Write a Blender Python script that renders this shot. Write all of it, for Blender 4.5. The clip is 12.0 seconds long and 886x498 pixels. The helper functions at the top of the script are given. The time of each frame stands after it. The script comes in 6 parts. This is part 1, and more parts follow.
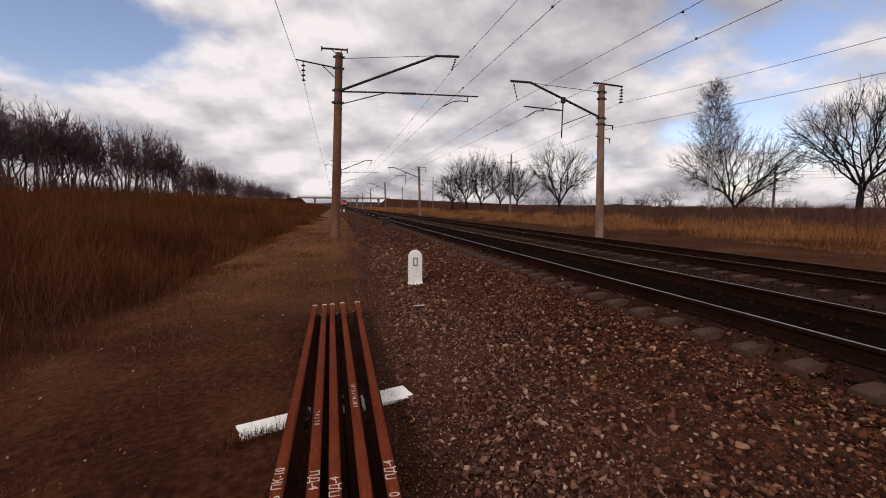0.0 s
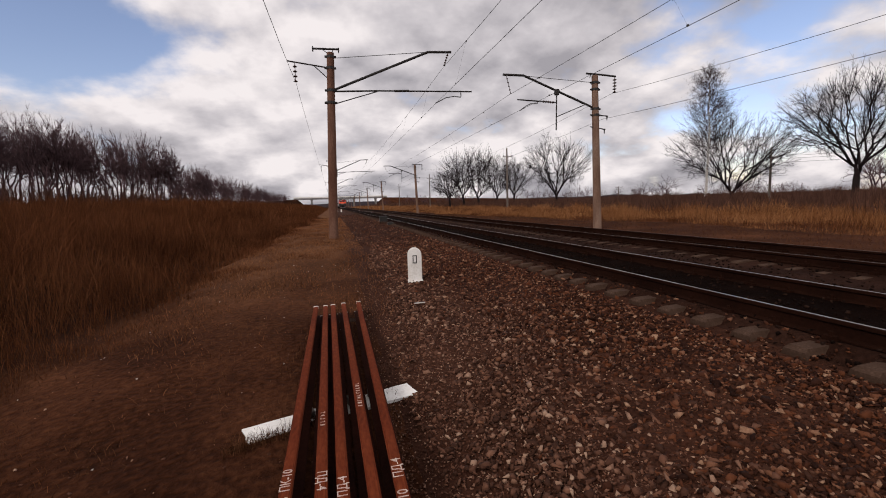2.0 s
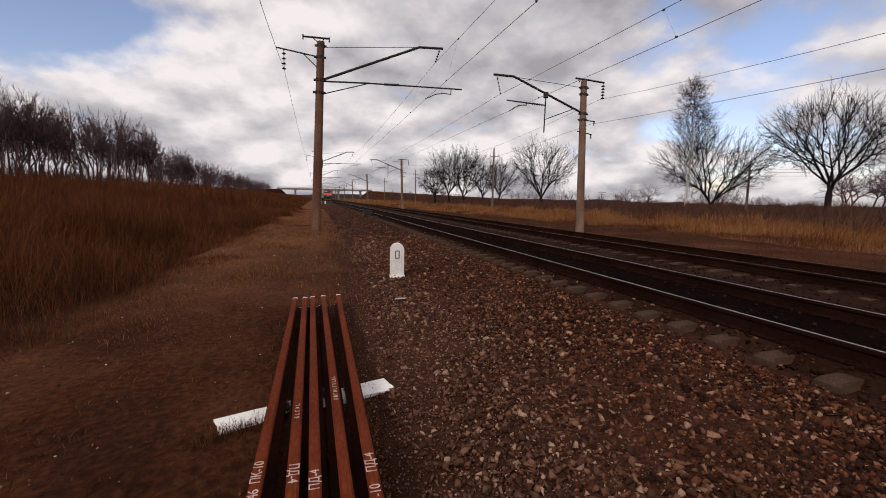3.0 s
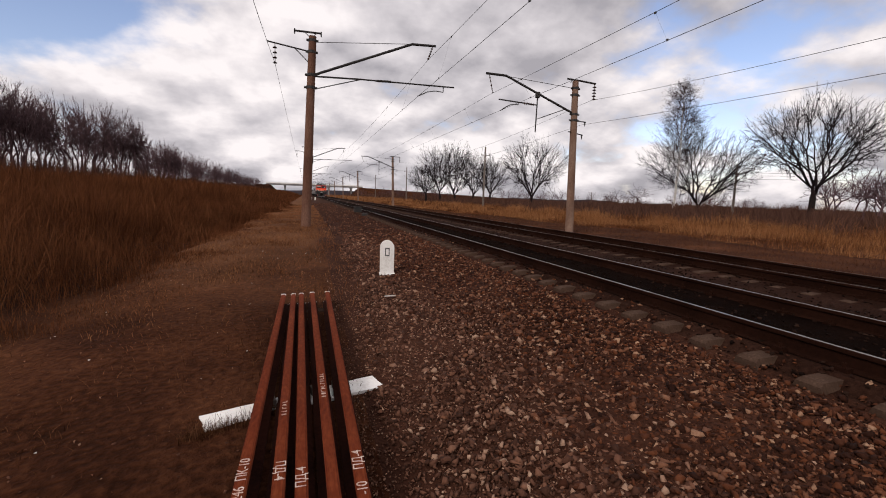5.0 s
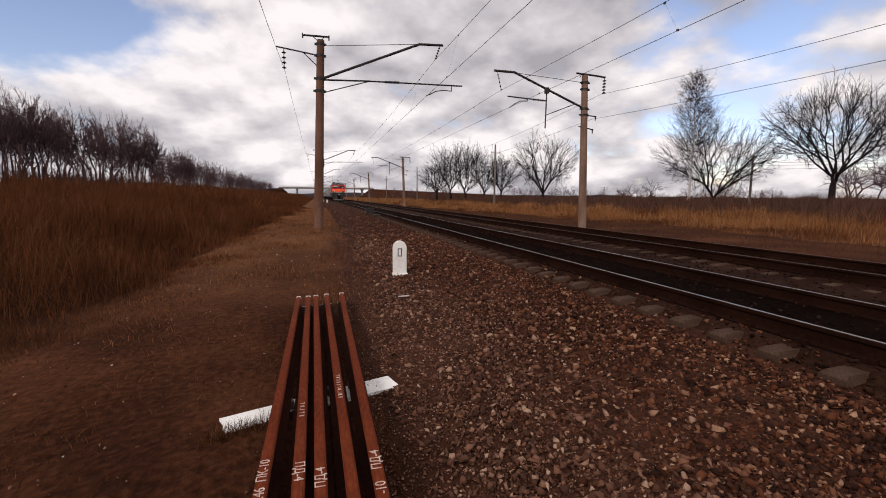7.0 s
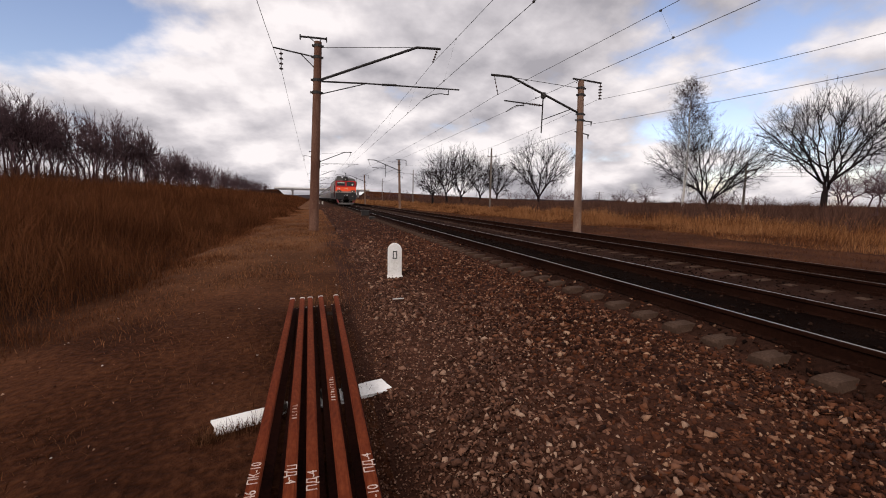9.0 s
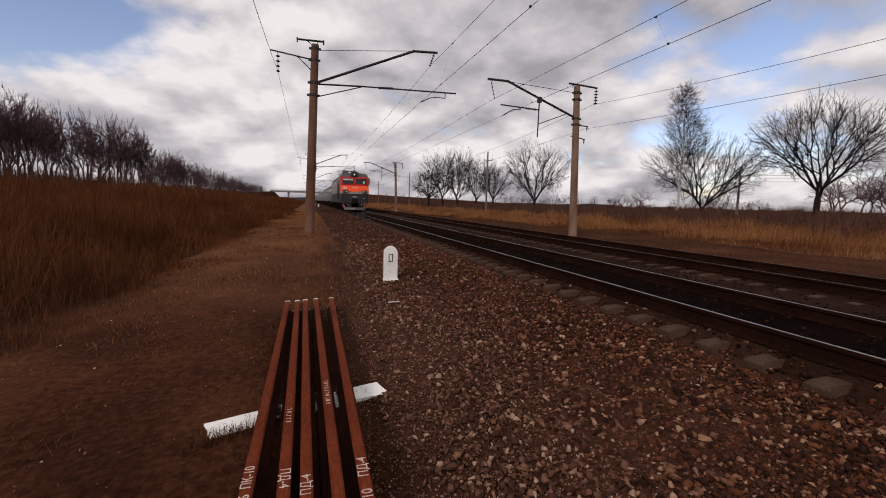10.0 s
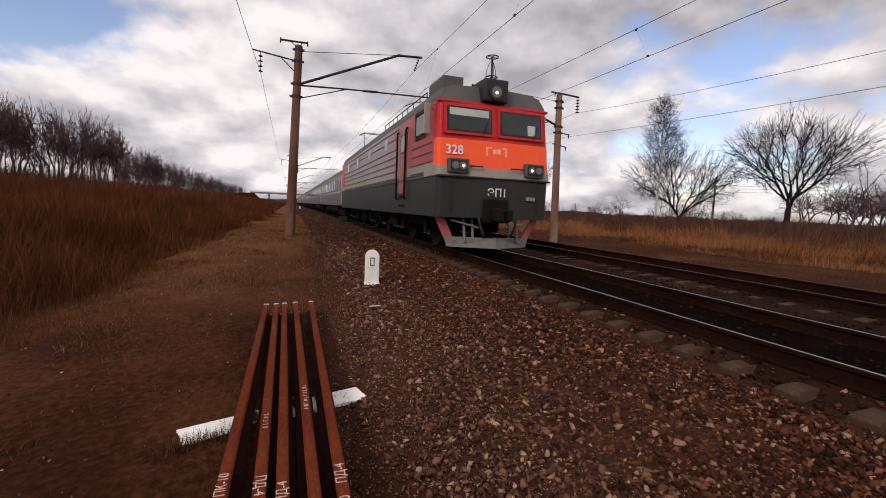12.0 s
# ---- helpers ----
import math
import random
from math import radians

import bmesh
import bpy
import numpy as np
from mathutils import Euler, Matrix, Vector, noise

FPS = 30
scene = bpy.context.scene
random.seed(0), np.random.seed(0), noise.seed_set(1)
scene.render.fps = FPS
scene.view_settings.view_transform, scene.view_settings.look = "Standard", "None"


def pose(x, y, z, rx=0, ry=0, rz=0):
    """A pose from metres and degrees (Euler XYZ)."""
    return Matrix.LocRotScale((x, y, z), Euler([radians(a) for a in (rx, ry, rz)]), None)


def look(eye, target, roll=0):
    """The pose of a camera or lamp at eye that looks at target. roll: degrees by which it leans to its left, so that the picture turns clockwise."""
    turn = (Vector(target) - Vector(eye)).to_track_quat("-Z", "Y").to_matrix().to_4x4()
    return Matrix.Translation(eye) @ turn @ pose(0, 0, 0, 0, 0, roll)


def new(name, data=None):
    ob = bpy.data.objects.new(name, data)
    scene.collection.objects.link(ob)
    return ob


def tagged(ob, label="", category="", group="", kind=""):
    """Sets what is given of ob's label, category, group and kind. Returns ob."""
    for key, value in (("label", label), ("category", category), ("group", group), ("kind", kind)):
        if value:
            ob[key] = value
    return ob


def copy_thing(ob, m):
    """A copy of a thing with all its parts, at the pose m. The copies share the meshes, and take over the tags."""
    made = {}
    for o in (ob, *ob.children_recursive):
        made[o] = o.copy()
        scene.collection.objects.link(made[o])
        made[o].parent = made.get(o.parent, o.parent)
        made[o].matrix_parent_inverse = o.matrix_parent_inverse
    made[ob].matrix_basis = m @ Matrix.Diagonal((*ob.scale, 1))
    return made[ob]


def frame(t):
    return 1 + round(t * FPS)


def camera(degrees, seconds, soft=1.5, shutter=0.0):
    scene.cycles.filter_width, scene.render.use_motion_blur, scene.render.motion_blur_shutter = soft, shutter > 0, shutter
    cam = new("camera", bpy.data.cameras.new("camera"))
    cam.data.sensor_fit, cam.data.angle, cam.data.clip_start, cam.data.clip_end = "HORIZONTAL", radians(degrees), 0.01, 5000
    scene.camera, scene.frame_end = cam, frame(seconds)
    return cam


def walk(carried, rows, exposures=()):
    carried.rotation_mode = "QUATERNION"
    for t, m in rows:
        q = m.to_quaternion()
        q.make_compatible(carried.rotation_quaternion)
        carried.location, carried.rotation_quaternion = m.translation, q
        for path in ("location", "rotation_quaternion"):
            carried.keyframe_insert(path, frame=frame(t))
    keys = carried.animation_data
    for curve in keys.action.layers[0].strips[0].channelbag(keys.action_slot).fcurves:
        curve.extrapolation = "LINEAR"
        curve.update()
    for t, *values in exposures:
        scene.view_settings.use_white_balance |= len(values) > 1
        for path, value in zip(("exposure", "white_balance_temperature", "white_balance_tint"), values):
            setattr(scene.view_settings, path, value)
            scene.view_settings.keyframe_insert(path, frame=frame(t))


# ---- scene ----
# ---------------- camera ----------------
EYE_Z = 1.19
cam = camera(90.3, 12.0, soft=1.0, shutter=0.0)
TURNS = [(0.0, -13.78, -5.52, 0.4), (0.5, -13.36, -5.63, -0.17), (1.0, -13.57, -5.81, -0.35), (1.5, -14.18, -5.65, -1.57),
         (2.0, -13.92, -5.97, -1.7), (2.5, -14.94, -5.67, -0.06), (3.0, -16.13, -6.38, 1.1), (3.2, -16.75, -6.53, 1.22), (4.8, -17.46, -6.58, 1.83), (5.0, -17.42, -6.6, 1.99),
         (5.5, -16.53, -6.69, 1.69), (6.0, -16.23, -6.52, 0.8), (6.5, -15.7, -6.23, 0.76), (7.0, -15.82, -6.74, 0.38),
         (7.2, -15.64, -6.91, 0.21), (8.8, -16.56, -6.41, 1.03), (9.0, -16.44, -6.34, 1.08), (9.5, -16.49, -6.08, 1.16), (10.0, -16.96, -5.91, 1.42), (10.5, -17.3, -5.74, 1.47),
         (11.0, -17.62, -5.75, 1.98), (11.5, -18.49, -5.72, 1.99), (12.0, -19.28, -5.24, 2.42)]
walk(cam, [(t, pose(0, 0, EYE_Z, 90 + pitch, 0, yaw) @ pose(0, 0, 0, 0, 0, roll)) for t, yaw, pitch, roll in TURNS],
     exposures=[(t, ev, 6680, 14) for t, ev in ((0.0, -0.13), (3.0, -0.15), (5.0, 0.0), (9.5, 0.0), (10.0, -0.2), (10.5, -0.11), (11.0, -0.07), (12.0, -0.02))])

# ---------------- world, sun ----------------
SUN_EL, SUN_AZ = 33.0, 226.0          # degrees; azimuth clockwise from +Y
SKY_GAIN, CLOUD_GAIN = 0.165, 1.0


def make_world():
    w = bpy.data.worlds.new("sky")
    scene.world = w
    w.use_nodes = True
    nt = w.node_tree
    nt.nodes.clear()
    N, L = nt.nodes.new, nt.links.new

    def val(op, a, b=None, c=None):
        n = N("ShaderNodeMath")
        n.operation = op
        for i, v in enumerate((a, b, c)):
            if v is None:
                continue
            if isinstance(v, (int, float)):
                n.inputs[i].default_value = v
            else:
                L(v, n.inputs[i])
        return n.outputs[0]

    co = N("ShaderNodeTexCoord")
    norm = N("ShaderNodeVectorMath")
    norm.operation = "NORMALIZE"
    L(co.outputs["Generated"], norm.inputs[0])
    sep = N("ShaderNodeSeparateXYZ")
    L(norm.outputs[0], sep.inputs[0])
    x, y, z = sep.outputs
    def deck(lift):
        """The cloud deck's plane where the ray, lifted a little, meets it."""
        zz = val("ADD", val("MAXIMUM", z, 0.0), 0.4 + lift)
        p = N("ShaderNodeCombineXYZ")
        L(val("DIVIDE", x, zz), p.inputs[0])
        L(val("DIVIDE", y, zz), p.inputs[1])
        return p.outputs[0]

    here, above = deck(0.0), deck(0.045)

    def fbm(scale, detail, offs, rough=0.55, dist=0.0, where=None):
        m = N("ShaderNodeMapping")
        m.inputs["Location"].default_value = offs
        L(where or here, m.inputs[0])
        n = N("ShaderNodeTexNoise")
        n.inputs["Scale"].default_value = scale
        n.inputs["Detail"].default_value = detail
        n.inputs["Roughness"].default_value = rough
        n.inputs["Distortion"].default_value = dist
        L(m.outputs[0], n.inputs["Vector"])
        return n.outputs[0]

    def lobe(direction, power):
        d = N("ShaderNodeVectorMath")
        d.operation = "DOT_PRODUCT"
        L(norm.outputs[0], d.inputs[0])
        d.inputs[1].default_value = Vector(direction).normalized()
        return val("POWER", val("MAXIMUM", d.outputs["Value"], 0.0), power)

    # cover: broken cloud deck with two thin places
    puff = fbm(2.9, 8, (3.1, 1.7, 0.0), 0.52)
    puff_above = fbm(2.9, 8, (3.1, 1.7, 0.0), 0.52, 0.0, above)
    cover = val("ADD", puff, 0.2)
    low = val("POWER", val("SUBTRACT", 1.0, val("MAXIMUM", z, 0.0)), 9.0)
    cover = val("ADD", cover, val("MULTIPLY", low, 0.12))
    cover = val("SUBTRACT", cover, val("MULTIPLY", lobe((-0.56, 1.0, 0.38), 34), 0.36))
    cover = val("SUBTRACT", cover, val("MULTIPLY", lobe((1.3, 1.0, 0.2), 20), 0.21))
    mask = N("ShaderNodeMapRange")
    mask.interpolation_type = "SMOOTHSTEP"
    L(cover, mask.inputs["Value"])
    mask.inputs["From Min"].default_value = 0.42
    mask.inputs["From Max"].default_value = 0.62
    # tops of the puffs are bright, thick bases grey
    relief = val("SUBTRACT", puff, puff_above)
    shade2 = fbm(1.4, 3, (1.3, 9.4, 2.0), 0.5)
    tone = val("ADD", val("MULTIPLY", relief, 0.85), val("MULTIPLY", shade2, 0.34))
    tone = val("ADD", tone, val("SUBTRACT", 0.548, val("MULTIPLY", puff, 0.2)))
    tone = val("SUBTRACT", tone, val("MULTIPLY", lobe((0.9, 1.0, 0.62), 14), 0.1))
    tone = val("ADD", tone, val("MULTIPLY", lobe((1.0, 1.0, 0.15), 12), 0.05))
    tone = val("ADD", tone, val("MULTIPLY", lobe((-0.1, 1.0, 0.4), 9), 0.03))
    tone = val("SUBTRACT", tone, val("MULTIPLY", low, 0.085))
    ramp = N("ShaderNodeValToRGB")
    L(tone, ramp.inputs[0])
    e = ramp.color_ramp.elements
    e[0].position, e[0].color = 0.45, (0.4, 0.395, 0.43, 1)
    e[1].position, e[1].color = 0.70, (0.98, 0.95, 0.955, 1)
    mid = e.new(0.58)
    mid.color = (0.67, 0.655, 0.685, 1)
    sky = N("ShaderNodeTexSky")
    sky.sky_type, sky.sun_disc = "NISHITA", False
    sky.sun_elevation, sky.sun_rotation = radians(SUN_EL), radians(SUN_AZ)
    sky.air_density, sky.dust_density, sky.ozone_density = 1.0, 0.6, 3.0
    blue = N("ShaderNodeVectorMath")
    blue.operation = "SCALE"
    warm = N("ShaderNodeVectorMath")
    warm.operation = "MULTIPLY"
    L(sky.outputs[0], warm.inputs[0])
    warm.inputs[1].default_value = (1.22, 1.03, 1.0)
    L(warm.outputs[0], blue.inputs[0])
    blue.inputs["Scale"].default_value = SKY_GAIN
    cl = N("ShaderNodeVectorMath")
    cl.operation = "SCALE"
    L(ramp.outputs[0], cl.inputs[0])
    cl.inputs["Scale"].default_value = CLOUD_GAIN
    mix = N("ShaderNodeMix")
    mix.data_type = "RGBA"
    L(mask.outputs[0], mix.inputs["Factor"])
    L(blue.outputs[0], mix.inputs[6])
    L(cl.outputs[0], mix.inputs[7])
    bg = N("ShaderNodeBackground")
    L(mix.outputs[2], bg.inputs[0])
    bg.inputs[1].default_value = 1.0
    out = N("ShaderNodeOutputWorld")
    L(bg.outputs[0], out.inputs[0])


make_world()
sun = new("sun", bpy.data.lights.new("sun", "SUN"))
sun.data.energy, sun.data.angle, sun.data.color = 1.5, radians(12), (1.0, 0.93, 0.84)
a_, e_ = radians(SUN_AZ), radians(SUN_EL)
sun.matrix_world = look((60 * math.sin(a_) * math.cos(e_), 60 * math.cos(a_) * math.cos(e_), 60 * math.sin(e_)), (0, 0, 0))


# ---------------- materials ----------------
def mat(name, stops, rough=0.8, metal=0.0, fine=40.0, coarse=2.5, bump=0.3, source="noise", emit=None, spec=0.3, stretch=(1, 1, 1), dist=0.01, patch=0.2):
    """stops: (position, rgb) along a mix of a fine and a coarse noise, or along the random number of the object or island."""
    m = bpy.data.materials.new(name)
    m.use_nodes = True
    nt = m.node_tree
    N, L = nt.nodes.new, nt.links.new
    b = nt.nodes["Principled BSDF"]
    b.inputs["Roughness"].default_value = rough
    b.inputs["Metallic"].default_value = metal
    b.inputs["Specular IOR Level"].default_value = spec
    co = N("ShaderNodeTexCoord")
    mp = N("ShaderNodeMapping")
    mp.inputs["Scale"].default_value = stretch
    L(co.outputs["Object"], mp.inputs[0])
    n1, n2 = N("ShaderNodeTexNoise"), N("ShaderNodeTexNoise")
    n1.inputs["Scale"].default_value, n1.inputs["Detail"].default_value = fine, 5
    n2.inputs["Scale"].default_value, n2.inputs["Detail"].default_value = coarse, 4
    for n in (n1, n2):
        L(mp.outputs[0], n.inputs["Vector"])
    add = N("ShaderNodeMath")
    add.operation = "MULTIPLY_ADD"
    L(n1.outputs[0], add.inputs[0])
    add.inputs[1].default_value = 0.45
    half = N("ShaderNodeMath")
    half.operation = "MULTIPLY"
    L(n2.outputs[0], half.inputs[0])
    half.inputs[1].default_value = 0.55
    L(half.outputs[0], add.inputs[2])
    fac = add.outputs[0]
    if source != "noise":
        if source == "object":
            rnd = N("ShaderNodeObjectInfo").outputs["Random"]
        else:
            rnd = N("ShaderNodeNewGeometry").outputs["Random Per Island"]
        mixr = N("ShaderNodeMath")
        mixr.operation = "MULTIPLY_ADD"
        L(rnd, mixr.inputs[0])
        mixr.inputs[1].default_value = 1 - patch
        sc = N("ShaderNodeMath")
        sc.operation = "MULTIPLY"
        L(fac, sc.inputs[0])
        sc.inputs[1].default_value = patch
        L(sc.outputs[0], mixr.inputs[2])
        fac = mixr.outputs[0]
    ramp = N("ShaderNodeValToRGB")
    L(fac, ramp.inputs[0])
    el = ramp.color_ramp.elements
    while len(el) > 1:
        el.remove(el[-1])
    for i, (p, c) in enumerate(stops):
        s = el[0] if i == 0 else el.new(p)
        s.position, s.color = p, (*c, 1)
    L(ramp.outputs[0], b.inputs["Base Color"])
    if bump:
        bp = N("ShaderNodeBump")
        bp.inputs["Strength"].default_value = bump
        bp.inputs["Distance"].default_value = dist
        L(n1.outputs[0], bp.inputs["Height"])
        L(bp.outputs[0], b.inputs["Normal"])
    if emit:
        b.inputs["Emission Color"].default_value = (*emit[0], 1)
        b.inputs["Emission Strength"].default_value = emit[1]
    return m


def tint(rgb, lo=0.75, hi=1.2):
    return [(0.3, tuple(c * lo for c in rgb)), (0.7, tuple(c * hi for c in rgb))]


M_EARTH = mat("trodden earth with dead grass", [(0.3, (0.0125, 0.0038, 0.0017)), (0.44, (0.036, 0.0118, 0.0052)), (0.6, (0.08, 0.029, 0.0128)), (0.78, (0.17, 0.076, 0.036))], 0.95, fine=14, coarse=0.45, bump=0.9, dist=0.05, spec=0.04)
M_BED = mat("packed ballast dust", [(0.3, (0.018, 0.0068, 0.004)), (0.5, (0.044, 0.0172, 0.0102)), (0.72, (0.088, 0.037, 0.0225))], 0.95, fine=35, coarse=1.3, bump=1.0, dist=0.03, spec=0.04)
M_CESS = mat("brown ballast between the tracks", [(0.3, (0.009, 0.0036, 0.0022)), (0.5, (0.022, 0.0092, 0.0058)), (0.72, (0.046, 0.021, 0.014))], 0.95, fine=22, coarse=0.9, bump=1.0, dist=0.03, spec=0.03)
M_OILED = mat("oil-dark ballast", [(0.3, (0.0028, 0.0013, 0.001)), (0.55, (0.006, 0.0028, 0.002)), (0.75, (0.016, 0.0075, 0.005))], 0.95, fine=30, coarse=2, bump=1.0, dist=0.03, spec=0.01)
M_STONE = mat("grey-brown crushed stone", [(0.0, (0.028, 0.0117, 0.007)), (0.3, (0.062, 0.0262, 0.016)), (0.55, (0.108, 0.0485, 0.0305)), (0.72, (0.15, 0.067, 0.0405)), (0.83, (0.24, 0.13, 0.087)), (0.92, (0.42, 0.28, 0.195)), (1.0, (0.6, 0.45, 0.34))], 0.8, fine=60, coarse=8, bump=0.5, source="island", spec=0.1)
M_REDSTONE = mat("rust-stained crushed stone", [(0.0, (0.010, 0.0031, 0.0016)), (0.3, (0.028, 0.009, 0.0046)), (0.55, (0.06, 0.0205, 0.0105)), (0.7, (0.1, 0.031, 0.0125)), (0.83, (0.17, 0.075, 0.043)), (0.92, (0.38, 0.23, 0.145)), (1.0, (0.55, 0.4, 0.28))], 0.8, fine=60, coarse=8, bump=0.5, source="island", spec=0.1)
M_CONC = mat("weathered concrete", [(0.3, (0.03, 0.0165, 0.0112)), (0.55, (0.062, 0.036, 0.025)), (0.75, (0.11, 0.068, 0.048))], 0.92, fine=50, coarse=3, bump=0.4, spec=0.06)
M_MAST = mat("stained mast concrete", [(0.3, (0.10, 0.052, 0.037)), (0.5, (0.19, 0.115, 0.083)), (0.72, (0.31, 0.22, 0.17))], 0.9, fine=30, coarse=1.6, bump=0.4, stretch=(1, 1, 0.35), spec=0.1)
M_MAST_OLD = mat("rust-streaked mast concrete", [(0.3, (0.07, 0.03, 0.02)), (0.5, (0.135, 0.066, 0.045)), (0.72, (0.23, 0.135, 0.098))], 0.9, fine=30, coarse=1.6, bump=0.4, stretch=(1, 1, 0.35), spec=0.1)
M_FADED = mat("worn pale emblem paint", tint((0.85, 0.42, 0.3)), 0.6, fine=60, bump=0)
M_WHITE = mat("whitewash", [(0.3, (0.6, 0.57, 0.53)), (0.5, (0.8, 0.78, 0.75)), (0.7, (0.86, 0.85, 0.83))], 0.8, fine=35, coarse=4, bump=0.35)
M_RUST = mat("rusty rail steel", [(0.3, (0.055, 0.009, 0.0035)), (0.5, (0.115, 0.021, 0.0068)), (0.7, (0.19, 0.044, 0.015))], 0.88, fine=45, coarse=2.2, bump=0.25, stretch=(1, 0.3, 1), spec=0.08)
# Rust colour darkened to carry the shade in the gaps between stacked rails.
M_WEB_SHADE = mat("rail web rust with gap shade", [(0.3, (0.014, 0.0045, 0.003)), (0.7, (0.045, 0.013, 0.0075))], 0.9, fine=40, coarse=2, bump=0.3, spec=0.05)
M_PATH = mat("tawny path grass", [(0.32, (0.1, 0.0385, 0.0165)), (0.48, (0.18, 0.074, 0.033)), (0.66, (0.31, 0.15, 0.072))], 0.95, fine=3, coarse=0.4, bump=0, source="island", spec=0.02, patch=0.8)
M_FOREST = mat("mauve-brown forest twigs", [(0.1, (0.04, 0.0235, 0.026)), (0.9, (0.135, 0.083, 0.09))], 0.95, fine=8, coarse=0.5, bump=0, source="island", spec=0.03)
M_RAIL = mat("brown rail side", [(0.3, (0.0075, 0.0028, 0.0017)), (0.6, (0.021, 0.0078, 0.0047))], 0.9, fine=30, coarse=1, bump=0.2, spec=0.03)
M_DULLHEAD = mat("dull brown rail head", [(0.3, (0.05, 0.033, 0.026)), (0.7, (0.11, 0.08, 0.065))], 0.5, metal=0.5, fine=60, coarse=1, bump=0.03, stretch=(1, 0.05, 1))
M_SHINE = mat("polished rail head", [(0.3, (0.26, 0.235, 0.22)), (0.7, (0.36, 0.33, 0.305))], 0.34, metal=1.0, fine=60, coarse=1, bump=0.03, stretch=(1, 0.05, 1))
M_BLACK = mat("dark painted steel", [(0.3, (0.012, 0.011, 0.011)), (0.7, (0.035, 0.03, 0.028))], 0.6, fine=40, coarse=3, bump=0.15)
M_WIRE = mat("oxidised wire", [(0.3, (0.03, 0.026, 0.025)), (0.7, (0.05, 0.045, 0.04))], 0.6, bump=0)
M_PORC = mat("brown porcelain", [(0.3, (0.03, 0.014, 0.012)), (0.7, (0.06, 0.03, 0.022))], 0.25, fine=10, bump=0, spec=0.5)
M_REED = mat("dry red-brown weeds", [(0.34, (0.036, 0.0118, 0.0049)), (0.48, (0.078, 0.027, 0.0112)), (0.58, (0.13, 0.048, 0.02)), (0.7, (0.22, 0.096, 0.043))], 0.95, fine=1.6, coarse=0.3, bump=0, source="island", spec=0.02, patch=0.82)
M_STRAW = mat("golden dry grass", [(0.32, (0.09, 0.034, 0.0125)), (0.48, (0.215, 0.089, 0.0345)), (0.66, (0.4, 0.2, 0.088))], 0.95, fine=1.4, coarse=0.25, bump=0, source="island", spec=0.02, patch=0.75)
M_TUFT = mat("short dead grass", [(0.1, (0.03, 0.011, 0.005)), (0.5, (0.075, 0.03, 0.0135)), (0.93, (0.15, 0.07, 0.035)), (1.0, (0.32, 0.2, 0.12))], 0.95, fine=10, coarse=0.5, bump=0, source="island", spec=0.02)
M_BARK = mat("dark bark", [(0.3, (0.012, 0.009, 0.009)), (0.6, (0.026, 0.02, 0.019)), (0.8, (0.05, 0.04, 0.037))], 0.95, fine=25, coarse=3, bump=0.4, stretch=(1, 1, 0.3), spec=0.05)
M_BIRCH = mat("birch bark", [(0.36, (0.08, 0.065, 0.06)), (0.44, (0.5, 0.46, 0.43)), (0.7, (0.7, 0.67, 0.63))], 0.8, fine=6, coarse=2, bump=0.2, stretch=(1, 1, 3))
M_TWIG = mat("dark grey-brown twigs", [(0.2, (0.008, 0.0055, 0.006)), (0.8, (0.025, 0.0175, 0.0185))], 0.95, fine=8, coarse=0.5, bump=0, source="island", spec=0.03)
M_BTWIG = mat("birch twigs", [(0.2, (0.028, 0.018, 0.018)), (0.8, (0.08, 0.055, 0.053))], 0.95, fine=8, coarse=0.5, bump=0, source="island", spec=0.03)
M_SHRUB = mat("dark scrub twigs", [(0.2, (0.036, 0.016, 0.011)), (0.8, (0.115, 0.058, 0.041))], 0.95, fine=8, coarse=0.5, bump=0, source="island", spec=0.03)
M_WOOD = mat("grey weathered timber", [(0.3, (0.09, 0.07, 0.058)), (0.7, (0.2, 0.16, 0.135))], 0.9, fine=30, coarse=3, bump=0.3, stretch=(1, 1, 0.15))
M_RED = mat("red locomotive paint", [(0.3, (0.45, 0.014, 0.018)), (0.6, (0.58, 0.022, 0.024)), (0.8, (0.6, 0.05, 0.045))], 0.4, fine=25, coarse=1.2, bump=0.03, spec=0.25)
M_ORANGE = mat("orange-red locomotive paint", [(0.3, (0.95, 0.085, 0.022)), (0.7, (0.98, 0.125, 0.04))], 0.4, fine=25, coarse=1.2, bump=0.03, spec=0.25)
M_GREY = mat("light grey locomotive paint", [(0.3, (0.3, 0.27, 0.26)), (0.6, (0.42, 0.38, 0.37)), (0.8, (0.48, 0.44, 0.43))], 0.42, fine=25, coarse=1.0, bump=0.03, spec=0.5)
M_PINK = mat("faded red side paint", [(0.3, (0.36, 0.075, 0.08)), (0.6, (0.44, 0.13, 0.13)), (0.8, (0.47, 0.25, 0.24))], 0.42, fine=25, coarse=0.8, bump=0.03, spec=0.4)


